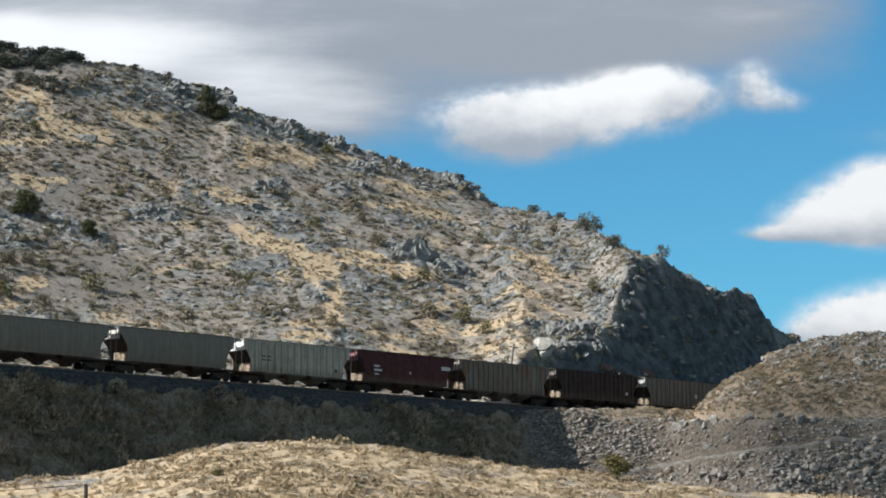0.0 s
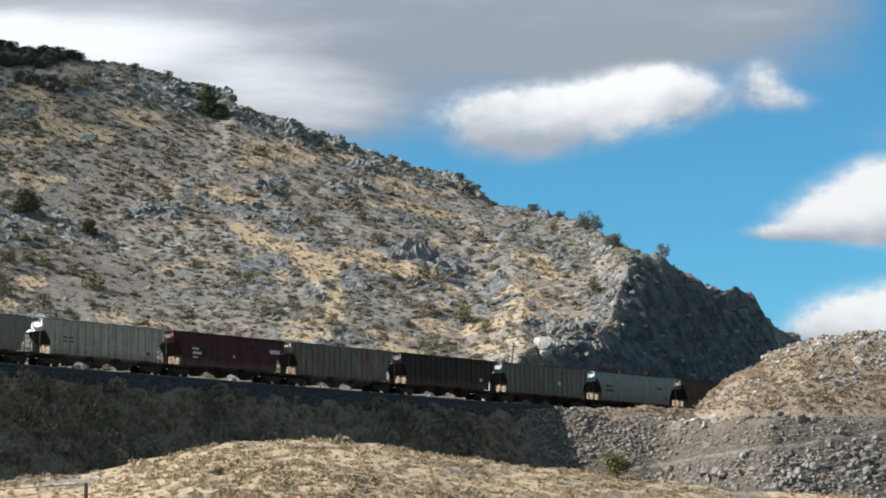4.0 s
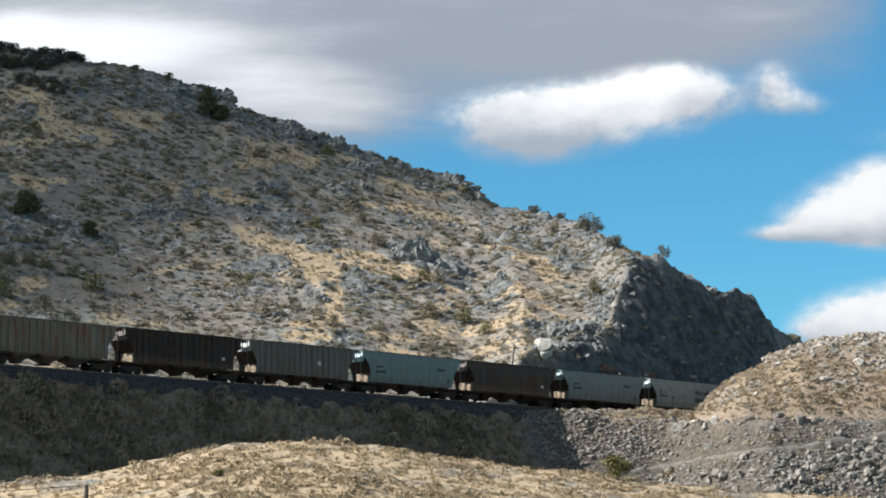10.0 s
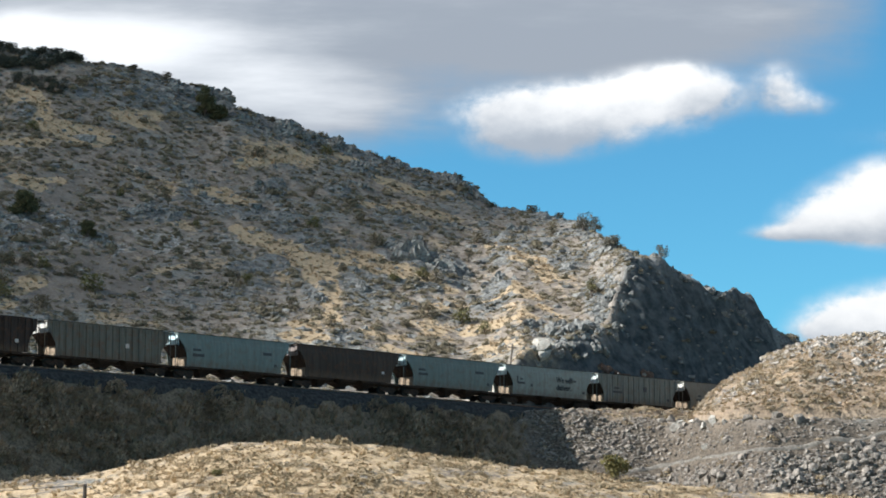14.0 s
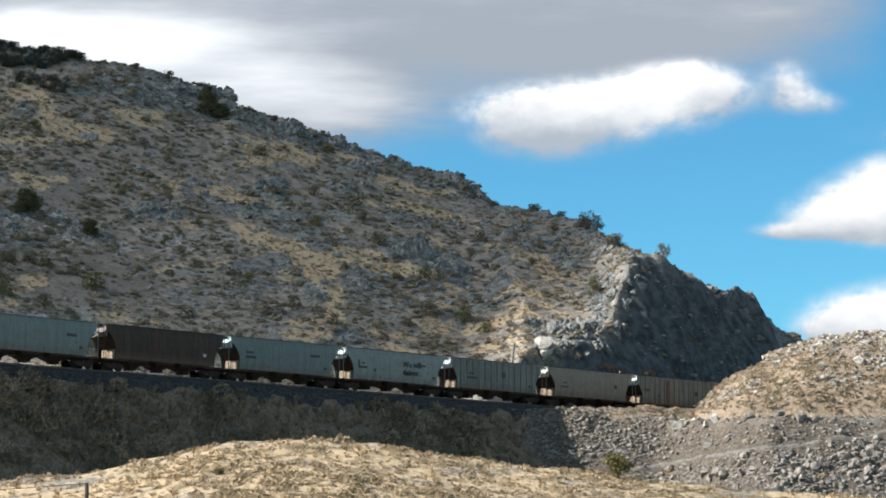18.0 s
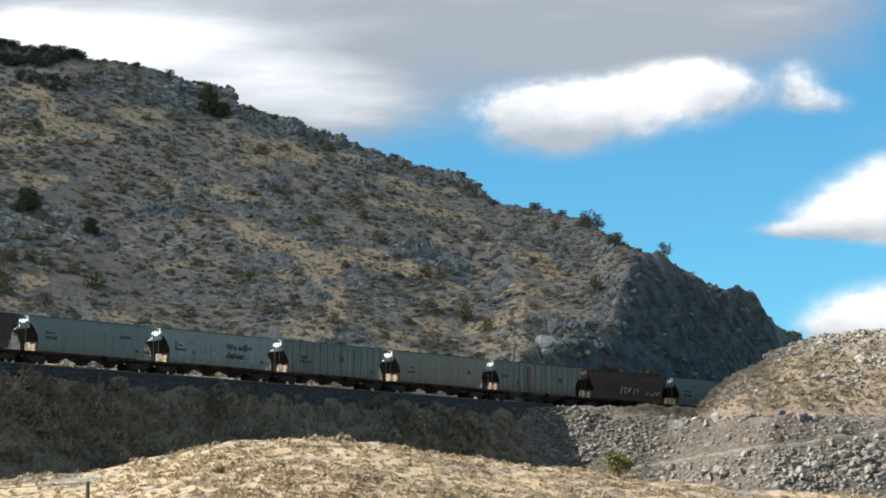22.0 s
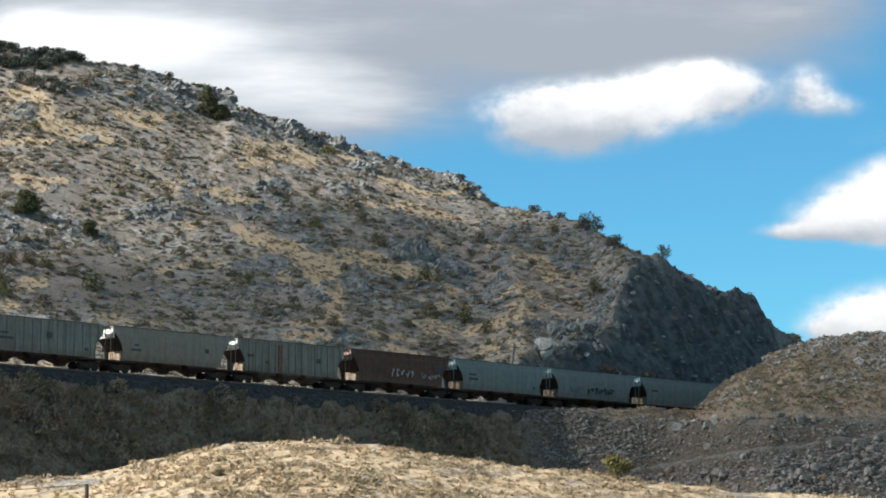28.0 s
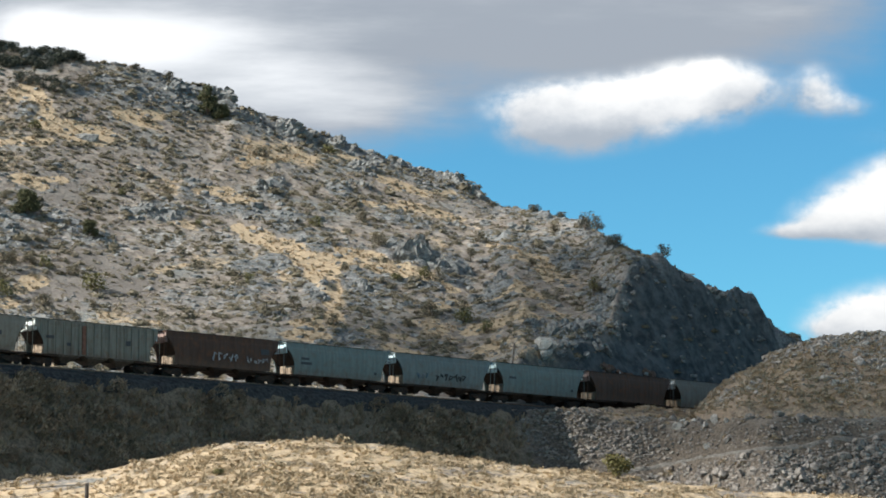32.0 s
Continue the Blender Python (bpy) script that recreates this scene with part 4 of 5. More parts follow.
def scrawl(wagon, x, z, size, count, mat, seed):
    """Unreadable spray-painted strokes."""
    r = random.Random(seed)
    for k in range(count):
        bm = bmesh.new()
        p = Vector((x + k * size * 0.75, -1.68, z + r.uniform(-0.1, 0.1)))
        for _ in range(4):
            n = Vector((x + k * size * 0.75 + r.uniform(-0.1, 0.6) * size, -1.68, z + r.uniform(-0.5, 0.5) * size))
            if (n - p).length > 0.05:
                rod(bm, p, n, size * 0.07, 5)
            p = n
        part("graffiti_stroke", bm, mat, wagon, "sprayed graffiti stroke")


GREY_FOOT = plain_material("dusty_hopper", (0.06, 0.048, 0.038), (0.13, 0.105, 0.085))
DARK_INK = plain_material("dark_lettering", (0.02, 0.025, 0.03), (0.05, 0.055, 0.06))
PALE_INK = plain_material("pale_spray", (0.22, 0.23, 0.24), (0.40, 0.41, 0.41))
INK = (0.06, 0.065, 0.07)
CHALK = (0.5, 0.47, 0.45)
# gaps between the wagons along the track at the start, and the train's speed
GAPS = [-84.40, -67.30, -50.23, -33.20, -15.80, 0.83, 17.77, 35.07, 51.99, 69.15, 86.16, 103.10, 120.23, 137.26, 154.43, 171.28, 188.35, 205.25, 222.14, 239.27, 256.10, 273.10]
SPEED = 6.727
WAGONS = []


def train():
    blue = (0.205, 0.272, 0.288)
    fleet = [
        # Added lead wagon, out of view, keeps the train's shadow on the bank.
        dict(label="weathered grey covered hopper wagon, unseen ahead of the view", rgb=(0.182, 0.172, 0.157), bulge=1),
        dict(label="grey-green smooth-sided covered hopper wagon", rgb=(0.195, 0.184, 0.166), bulge=1),
        dict(label="dull grey round-sided covered hopper wagon", rgb=(0.205, 0.19, 0.17), bulge=1),
        dict(label="pale grey ribbed covered hopper wagon", rgb=(0.50, 0.455, 0.40), ribs=16, foot=GREY_FOOT),
        dict(label="dark maroon covered hopper wagon with pale stencils", rgb=(0.068, 0.018, 0.021), bulge=0.4),
        dict(label="rust-streaked grey ribbed covered hopper wagon", rgb=(0.22, 0.197, 0.172), ribs=18, rust=0.9, foot=GREY_FOOT),
        dict(label="dark brown ribbed covered hopper wagon", rgb=(0.048, 0.036, 0.033), ribs=18),
        dict(label="dull grey ribbed covered hopper wagon with dark rust", rgb=(0.185, 0.185, 0.172), ribs=18, rust=0.4),
        dict(label="light blue smooth covered hopper wagon", rgb=blue, bulge=1),
        dict(label="dark brown smooth covered hopper wagon", rgb=(0.066, 0.052, 0.046), bulge=1),
        dict(label="blue-grey smooth covered hopper wagon", rgb=(0.20, 0.26, 0.272), bulge=1),
        dict(label="pale blue-grey covered hopper wagon with a painted slogan", rgb=(0.285, 0.34, 0.352), bulge=1),
        dict(label="blue-grey ribbed covered hopper wagon", rgb=(0.238, 0.268, 0.268), ribs=15, foot=GREASE),
        dict(label="plain grey smooth covered hopper wagon", rgb=(0.272, 0.264, 0.242), bulge=1),
        dict(label="grey ribbed covered hopper wagon with a brown stripe", rgb=(0.262, 0.275, 0.258), ribs=16, foot=GREY_FOOT),
        dict(label="brown covered hopper wagon with pale graffiti", rgb=(0.10, 0.063, 0.052), bulge=0.4, rust=0.5),
        dict(label="light blue covered hopper wagon", rgb=blue, bulge=1),
        dict(label="light blue covered hopper wagon with dark graffiti", rgb=(0.205, 0.262, 0.285), bulge=1),
        dict(label="clean light blue covered hopper wagon", rgb=blue, bulge=1, grime=0.3),
        dict(label="faded brown covered hopper wagon", rgb=(0.105, 0.073, 0.063), bulge=1, rust=0.4),
        dict(label="grey covered hopper wagon", rgb=(0.24, 0.26, 0.258), bulge=1),
    ]
    for k, spec in enumerate(fleet):
        w = hopper_wagon(**spec)
        WAGONS.append((w, (GAPS[k] + GAPS[k + 1]) / 2))
        w.matrix_basis = on_track(WAGONS[-1][1], 0, RAIL_TOP)
    t = [w for w, _ in WAGONS]
    marks(t[3], [(-5.2, 2.95, 0.5, 0.16), (-4.4, 2.95, 0.5, 0.16), (-5.2, 2.55, 0.5, 0.16), (-4.4, 2.55, 0.5, 0.16), (5.6, 2.0, 0.4, 0.35)], INK)
    marks(t[4], [(-5.0, 3.0, 0.9, 0.22), (-4.8, 2.55, 1.2, 0.26), (-5.0, 2.1, 0.7, 0.16), (6.3, 3.35, 1.5, 0.42), (0.4, 2.5, 0.2, 0.3)], CHALK)
    marks(t[6], [(5.3, 2.3, 0.4, 0.35)], CHALK)
    marks(t[7], [(2.2, 2.75, 0.5, 0.45)], CHALK)
    marks(t[8], [(-5.4, 3.0, 1.1, 0.25), (-5.2, 2.45, 1.6, 0.3), (4.6, 3.2, 1.2, 0.3), (5.8, 2.0, 0.4, 0.3)], INK)
    marks(t[9], [(5.2, 2.3, 0.4, 0.3)], CHALK)
    marks(t[10], [(-5.4, 3.1, 1.1, 0.25), (-5.2, 2.6, 1.5, 0.3), (4.3, 3.3, 1.4, 0.3), (5.8, 2.0, 0.4, 0.3)], INK)
    marks(t[11], [(-6.0, 2.95, 0.22, 0.9), (-5.3, 3.05, 0.5, 0.2), (-5.3, 2.6, 1.2, 0.25), (-3.5, 2.4, 0.35, 0.3), (6.1, 2.0, 0.4, 0.3), (4.4, 3.3, 0.6, 0.22)], INK)
    lettering(t[11], ["We will", "deliver."], 1.0, 3.0, 0.95, DARK_INK)
    marks(t[12], [(-4.6, 3.0, 1.0, 0.2), (-4.4, 2.5, 1.8, 0.25), (1.0, 3.1, 0.6, 0.6), (5.6, 2.0, 0.4, 0.3)], INK)
    marks(t[13], [(-5.0, 2.9, 0.6, 0.2), (-5.0, 2.4, 1.3, 0.22), (4.6, 2.9, 0.55, 0.45)], INK)
    marks(t[14], [(-6.2, 2.9, 1.0, 0.3), (-3.8, 2.3, 0.5, 0.3), (3.8, 2.9, 0.6, 0.5)], INK)
    bm = block(bmesh.new(), -2.05, -1.6, -1.61, -1.5, 1.4, 4.3)
    part("stripe", bm, plain_material("brown_stripe", (0.13, 0.06, 0.04), (0.2, 0.1, 0.07)), t[14], "brown vertical stripe")
    scrawl(t[15], -1.6, 2.4, 1.0, 5, PALE_INK, 4)
    scrawl(t[15], 3.2, 2.3, 0.7, 6, PALE_INK, 8)
    marks(t[15], [(5.8, 3.3, 1.2, 0.6)], INK)
    marks(t[16], [(-5.2, 3.0, 1.2, 0.25), (-5.0, 2.5, 1.6, 0.28), (5.6, 2.0, 0.4, 0.3)], INK)
    scrawl(t[17], -4.6, 2.3, 0.7, 4, plain_material("faded_spray", (0.10, 0.14, 0.17), (0.18, 0.22, 0.25)), 5)
    scrawl(t[17], -1.4, 2.35, 1.0, 7, DARK_INK, 6)
    marks(t[18], [(-5.2, 3.0, 1.2, 0.25), (5.6, 2.0, 0.4, 0.3)], INK)


train()


# ---- single plants, boulders and small things ----
def on_land(x, y):
    return float(land(np.array([x]), np.array([y]))[0])


def tree(name, label, category, x, y, tall, wide, mat, seed, stem=0.25, leaves=420, group=""):
    """A trunk with limbs and a crown of many small leaf clumps, with an uneven outline."""
    r = random.Random(seed)
    z = on_land(x, y)
    thing = tagged(new(name), label, category, group)
    thing.matrix_basis = pose(x, y, z - 0.08)
    bm = bmesh.new()
    top = Vector((r.uniform(-0.1, 0.1) * wide, r.uniform(-0.1, 0.1) * wide, tall * 0.7))
    girth = max(0.04, tall * 0.035)
    bmesh.ops.create_cone(bm, cap_ends=True, segments=7, radius1=girth * 1.6, radius2=girth * 0.6, depth=top.length,
                          matrix=Matrix.Translation(top / 2) @ top.to_track_quat("Z", "Y").to_matrix().to_4x4())
    lobes = []
    for k in range(11):
        th = k * 2.4 + r.uniform(-0.4, 0.4)
        h = stem + (1 - stem) * r.uniform(0.1, 0.85)
        reach = wide * 0.5 * r.uniform(0.45, 0.8) * (1.15 - 0.6 * h)
        p = Vector((math.cos(th) * reach, math.sin(th) * reach, tall * h))
        rod(bm, top * (h * 0.75), p, girth * 0.4, 5)
        lobes.append((p, wide * r.uniform(0.22, 0.36)))
    lobes.append((Vector((top.x, top.y, tall * 0.86)), wide * 0.26))
    part("trunk", bm, BARK, thing)
    n = np.random.RandomState(seed)
    verts = []
    for k in range(int(leaves * 2.6)):
        c, rad = lobes[n.randint(len(lobes))]
        d = n.normal(size=3)
        d = d / np.linalg.norm(d) * rad * n.uniform(0.4, 1.05)
        p = np.array(c) + d * (1, 1, 0.85)
        p[2] = min(max(p[2], 0.05), tall)
        s = (0.03 if mat == JUNIPER else 0.036) * wide * n.uniform(0.6, 1.4) + 0.025
        a, b = n.normal(size=3), n.normal(size=3)
        a, b = a / np.linalg.norm(a) * s, b / np.linalg.norm(b) * s
        verts += [p + a, p - 0.5 * a + b, p - 0.5 * a - b]
    crown = mesh_from("crown", np.array(verts), np.arange(len(verts)).reshape(-1, 3), [mat], [("tone", np.repeat(n.uniform(0, 1, int(leaves * 2.6)), 3))])
    crown.parent = thing
    return thing


def plants():
    dark = [(-60.7, 365.4, 3.7, 3.6), (-51.0, 363.2, 2.7, 2.1), (-40.4, 427.3, 5.4, 3.4), (-38.0, 427.3, 2.6, 2.8)]
    for k, (x, y, h, w) in enumerate(dark):
        tree("juniper", "dark green juniper on the stony slope", "tree", x, y, h, w, JUNIPER, 40 + k, 0.06, 2600, "junipers")
    ridge = [(25.6, 377.1, 2.2, 2.8), (23.0, 408, 3.0, 3.2), (24.8, 405, 2.6, 2.6), (31.2, 359.2, 2.4, 2.4), (15.4, 425, 1.2, 2.4), (8.6, 431, 1.0, 1.8), (-8.3, 438, 1.1, 1.5),
             (-47.6, 433.1, 1.6, 2.0), (-53.4, 432.1, 1.0, 1.8), (-33.3, 431.5, 1.2, 1.4), (-29.2, 432.0, 0.9, 1.8), (3.2, 440, 0.8, 1.6), (19.5, 419, 1.0, 2.0)]
    for k, (x, y, h, w) in enumerate(ridge):
        tree("ridge_tree", "small dark tree against the sky on the ridge", "tree", x, y, h, w, GREYTREE, 70 + k, 0.08, 260, "trees on the ridge")
    dull = [(-47.2, 340.7, 2.3, 3.8), (-56.4, 359.3, 1.3, 1.6), (-40.7, 367.7, 1.7, 1.6), (-27.2, 353.8, 1.8, 2.0), (-20.3, 344.1, 1.8, 2.3), (5.8, 394.6, 2.0, 2.5), (-2.8, 368.5, 1.9, 2.1), (-0.7, 367.7, 2.1, 2.1),
            (-1.9, 348.3, 2.0, 2.8), (2.8, 347.6, 2.1, 3.2), (-9.8, 382.3, 2.1, 3.1), (-14.6, 336.3, 1.7, 1.9), (21.1, 354.6, 3.1, 1.7), (-30.3, 415.0, 1.9, 2.4), (-20.8, 403.7, 1.9, 2.0), (-19.7, 428.6, 1.8, 2.5),
            (4.1, 381.9, 2.3, 1.9), (-50.6, 345.2, 1.4, 2.0), (-49.2, 384.8, 1.2, 1.4), (-14.3, 366.4, 1.1, 1.5), (-58.8, 343.3, 1.8, 2.3), (5.8, 342.2, 1.7, 2.0), (-41.7, 383.7, 2.0, 1.2), (-54.3, 364.0, 1.5, 1.3),
            (-6.9, 364.6, 1.1, 1.5), (13.1, 375.1, 1.5, 1.7), (-12.8, 395.7, 1.6, 2.1), (-19.5, 387.1, 1.8, 2.2), (-48.8, 405.7, 1.5, 2.0), (-60.3, 420.6, 1.7, 2.8), (-65.3, 399.5, 1.6, 2.3), (-31.7, 368.6, 1.1, 1.3),
            (-58.6, 333.0, 3.2, 3.0), (-57.5, 329.0, 2.2, 2.8), (-59.5, 341.0, 2.5, 3.0), (-56.8, 346.0, 1.8, 2.0), (-54.6, 345.5, 1.8, 2.2), (-51.8, 327.0, 2.0, 2.8), (-38.0, 364.9, 1.3, 1.5), (-37.0, 379.3, 1.0, 1.3), (-4.9, 342.7, 1.2, 1.7), (17.9, 406.4, 1.7, 2.0)]
    for k, (x, y, h, w) in enumerate(dull):
        tree("shrub", "dull olive shrub among grey stones", "shrub", x, y, h, w, SAGE if k % 3 else OLIVE, 110 + k, 0.05, 240, "shrubs on the hill")
    tree("yellow_shrub", "yellow-green bushy shrub on the knoll", "shrub", 14.4, 210.4, 2.1, 2.4, YELLOW, 160, 0.16, 520)
    tree("low_shrub", "low dark olive shrub on the knoll", "shrub", -16.7, 189.5, 0.5, 0.95, OLIVE, 161, 0.02, 160)
    for k in range(76):
        r = random.Random(500 + k)
        x = -79 + k * 0.22
        y = float(np.interp(x, CREST[:, 0], CREST[:, 1])) - r.uniform(-1, 7) * smooth(-63, -68, x)
        tree("ridge_brush", "dark brush along the crest of the ridge", "shrub", x, y - 1, r.uniform(0.7, 1.2), r.uniform(2.0, 3.0), CRESTLEAF, 500 + k, 0.02, 150, "brush on the crest")
    for k in range(22):
        r = random.Random(560 + k)
        tree("ridge_brush", "dark brush below the crest", "shrub", -72 + r.uniform(0, 9.5), 414 + r.uniform(0, 5), r.uniform(0.9, 1.6), r.uniform(1.4, 2.2), CRESTLEAF, 560 + k, 0.05, 120, "brush on the crest")


def rough_block(seed, size):
    """An angular split stone."""
    r = random.Random(seed)
    bm = bmesh.new()
    bmesh.ops.create_icosphere(bm, subdivisions=2 if max(size) < 0.5 else 3, radius=1)
    planes = [Vector((r.uniform(-1, 1), r.uniform(-1, 1), r.uniform(-0.6, 0.9))).normalized() for _ in range(15)]
    depth = [r.uniform(0.42, 0.72) for _ in planes]
    for v in bm.verts:
        p = v.co.copy()
        for n, d in zip(planes, depth):
            over = p.dot(n) - d
            if over > 0:
                p -= n * over
        v.co = Vector((p.x * size[0], p.y * size[1], p.z * size[2])) * (1 + 0.06 * noise.noise(p * 5 + Vector((seed, 0, 0))))
    return bm


def crag_block(seed, size):
    """A jagged mass of rock, split into flat faces and upright cracks."""
    r = random.Random(seed)
    bm = bmesh.new()
    bmesh.ops.create_icosphere(bm, subdivisions=3, radius=1)
    planes = [(Vector((r.uniform(-1, 1), r.uniform(-1, 1), r.uniform(-0.5, 0.8))).normalized(), r.uniform(0.36, 0.78)) for _ in range(20)]
    shift = Vector((seed * 1.7, seed * 0.9, 0))
    for v in bm.verts:
        p = v.co.copy()
        for n, d in planes:
            over = p.dot(n) - d
            if over > 0:
                p -= n * over
        crack = noise.noise(Vector((p.x * 5, p.y * 5, p.z * 1.3)) + shift)
        k = 1.2 + 0.35 * crack - 0.25 * (abs(crack) < 0.07)
        v.co = Vector((p.x * size[0], p.y * size[1], p.z * size[2])) * k
    return bm


def boulder(x, y, size, mat, seed, label, group, make=rough_block):
    r = random.Random(seed)
    bm = make(seed, (size * 1.25, size * r.uniform(0.9, 1.2), size * r.uniform(0.8, 1.1)))
    me = bpy.data.meshes.new("boulder")
    bm.to_mesh(me)
    bm.free()
    me.materials.append(mat)
    ob = new("boulder", me)
    ob.matrix_basis = pose(x, y, on_land(x, y) + size * 0.22, r.uniform(-12, 12), r.uniform(-12, 12), r.uniform(0, 360))
    return tagged(ob, label, "boulder", group)


def boulders():
    big = [(27.2, 301.9, 0.75), (29.6, 302.2, 0.5), (30.1, 299.1, 0.65), (36.6, 298.9, 0.55), (30.0, 296.5, 0.6), (35.2, 290.6, 0.7), (38.4, 290.3, 0.85), (40.8, 289.1, 0.95),
           (44.9, 286.9, 0.7), (47.8, 285.2, 0.8), (45.0, 298.5, 0.6), (28.3, 301.5, 0.5), (32.6, 290.6, 0.7), (36.1, 290.6, 0.45), (47.1, 284.6, 0.7), (40.4, 295.1, 0.4), (35.1, 306.1, 0.4),
           (44.1, 301.6, 0.55), (47.2, 300.0, 0.5), (50.3, 298.7, 0.5), (17.8, 291.0, 0.4), (24.3, 298.9, 0.5), (15.5, 295.0, 0.35)]
    for k, (x, y, s) in enumerate(big):
        boulder(x, y, s, SPOIL, k + 1, "angular grey boulder on the spoil slope", "boulders of the spoil slope")
    for k, (x, y, s) in enumerate([(27.6, 299.6, 0.75), (28.3, 299.4, 0.6), (29.5, 299.0, 0.6), (31.5, 294.6, 0.7), (30.5, 295.4, 0.55), (32.6, 292.6, 0.5), (30.4, 293.0, 0.6)]):
        boulder(x, y, s, PALE, 80 + k, "large pale tan boulder under the bench", "boulders of the spoil slope")
    r = random.Random(77)
    for k in range(150):
        x = r.uniform(26, 52)
        boulder(x, float(path_line(np.array([x]))[0]) - r.uniform(0.4, 5.5), r.uniform(0.25, 0.8) ** 1.2, SPOIL, 100 + k, "angular grey boulder among rubble", "boulders of the spoil slope")
    for k in range(90):
        x = r.uniform(39, 54)
        boulder(x, r.uniform(303, 313), r.uniform(0.25, 0.55), HEAPROCK, 200 + k, "broken stone block on top of the spoil heap", "stones of the spoil heap")
    for k, (x, y, s) in enumerate([(12.9, 324.6, 1.5), (12.5, 325.3, 1.2), (13.2, 324.4, 1.2), (13.7, 325.6, 0.9), (14.9, 327.0, 0.45), (16.6, 328.6, 0.5), (10.4, 322.6, 0.4), (26.8, 335.8, 0.6), (27.2, 336.3, 0.5)]):
        boulder(x, y, s, PALE, 300 + k, "pale freshly broken rock beside the cutting", "pale rocks")
    for k in range(26):
        x = r.uniform(20.5, 31.0)
        boulder(x, 330.2 + 0.98 * (x - 21.8) + r.uniform(-1.2, 0.8), r.uniform(0.4, 0.9), RUSTY, 400 + k, "rust-brown rubble at the foot of the cutting", "rubble of the cutting")
    for k in range(56):
        t = r.uniform(0, 1)
        x = 11 + 16 * t
        edge = float(np.interp(x, LIFT[:, 0], LIFT[:, 1])) / 1.95 + 6.3
        boulder(x, MIDDLE + (r.uniform(edge - 1.5, edge + 1.5) + TRACK[1] * x) / TRACK[0], r.uniform(0.3, 0.75), ROCK, 450 + k, "jutting grey rock at the edge of the cutting", "rocks of the cutting", crag_block)


def outcrop(x, y, wide, tall, count, seed, label="jagged grey rock outcrop on the slope"):
    r = random.Random(seed)
    base = on_land(x, y)
    thing = tagged(new("rock_outcrop"), label, "rock", "rock outcrops")
    thing.location = (x, y, base)
    for k in range(count):
        dx, dy = r.uniform(-0.5, 0.5) * wide, r.uniform(-0.3, 0.3) * wide
        h = tall * r.uniform(0.4, 0.8) * (1 - 0.6 * abs(dx) / wide)
        z = on_land(x + dx, y + dy) - base
        bm = crag_block(seed * 50 + k, (h * r.uniform(0.9, 1.6), h * r.uniform(0.7, 1.1), h * r.uniform(0.7, 1.1)))
        ob = part("rock", bm, ROCK, thing)
        ob.matrix_basis = pose(dx, dy, z - h * 0.05, r.uniform(-15, 15), r.uniform(-15, 15), r.uniform(0, 360))
    return thing


def outcrops():
    spots = [(-3.9, 376.9, 5.5, 3.8, 18), (-1.2, 375.7, 4.0, 2.4, 10), (2.2, 375.4, 5.0, 2.0, 12), (-27.6, 401.3, 4, 1.6, 8), (-43.4, 379.9, 7, 1.4, 14), (-39.7, 397.2, 4, 1.2, 8), (-16.7, 349.6, 4.5, 1.6, 9), (-11.6, 359.0, 5, 1.2, 9),
             (8.7, 368.0, 5, 1.8, 10), (12.5, 410.6, 4, 1.8, 9), (-54.2, 363.5, 6, 1.0, 14), (-49.3, 363.5, 5, 1.0, 10), (-24.7, 387.7, 4, 1.2, 8), (-19.7, 391.1, 4, 1.4, 8), (-7.2, 382.6, 3, 1.6, 7), (6.1, 411.9, 4, 1.6, 8),
             (-14.0, 381.8, 4, 1.0, 8), (-5.4, 351.0, 4, 1.2, 8), (-13.5, 416.9, 4, 1.2, 8), (-61.3, 357.5, 4, 1.0, 8), (-33.6, 432.6, 3, 1, 6), (-50.4, 425.0, 5, 1.4, 9), (-57.8, 422.7, 5, 1.3, 9), (-43.9, 427.8, 5, 1.8, 10),
             (-17.1, 412.9, 4, 1.2, 7), (1.5, 409.0, 4, 1.4, 8), (19.4, 383.6, 4, 1.4, 8), (-23.7, 337.2, 4, 1.2, 8), (-15.2, 369.0, 1.5, 0.8, 4), (-43.6, 400.2, 4, 1.0, 8), (-25.4, 430.5, 5.5, 3.0, 12), (-14.3, 427.1, 3.5, 1.8, 8),
             (1.5, 437.3, 4.5, 2.4, 10), (5.0, 434.5, 4.0, 2.4, 10), (-38.4, 433.9, 4.5, 2.6, 9), (-18.1, 435.3, 5.0, 2.0, 10), (-8.0, 436.6, 4.0, 1.6, 8), (-45.2, 432.4, 5.0, 1.8, 9), (-69.4, 427.7, 6.0, 2.2, 10), (17.0, 420.1, 4.0, 1.4, 7),
             (23.0, 398.1, 3.5, 1.6, 8), (25.5, 378.1, 3.0, 2.0, 8), (22.0, 345.1, 3.0, 1.8, 8), (18.9, 336.9, 3.0, 1.8, 9), (12.2, 338.4, 2.6, 1.5, 8), (15.8, 338.6, 2.6, 1.6, 8), (14.6, 333.5, 2.6, 2.2, 8), (17.3, 335.0, 3.0, 2.4, 9),
             (19.6, 337.0, 2.8, 2.4, 8), (21.3, 340.5, 2.6, 2.2, 7), (22.6, 345.0, 2.4, 2.0, 7), (-33.3, 429.0, 4.0, 1.8, 8), (43.1, 363.8, 2.6, 1.1, 6), (38.9, 359.7, 4.0, 0.8, 8), (33.5, 356.3, 4.0, 0.8, 8), (29.0, 355.6, 3.0, 0.8, 8)]
    for k, (x, y, w, h, n) in enumerate(spots):
        outcrop(x, y, w, h, n, 700 + k)


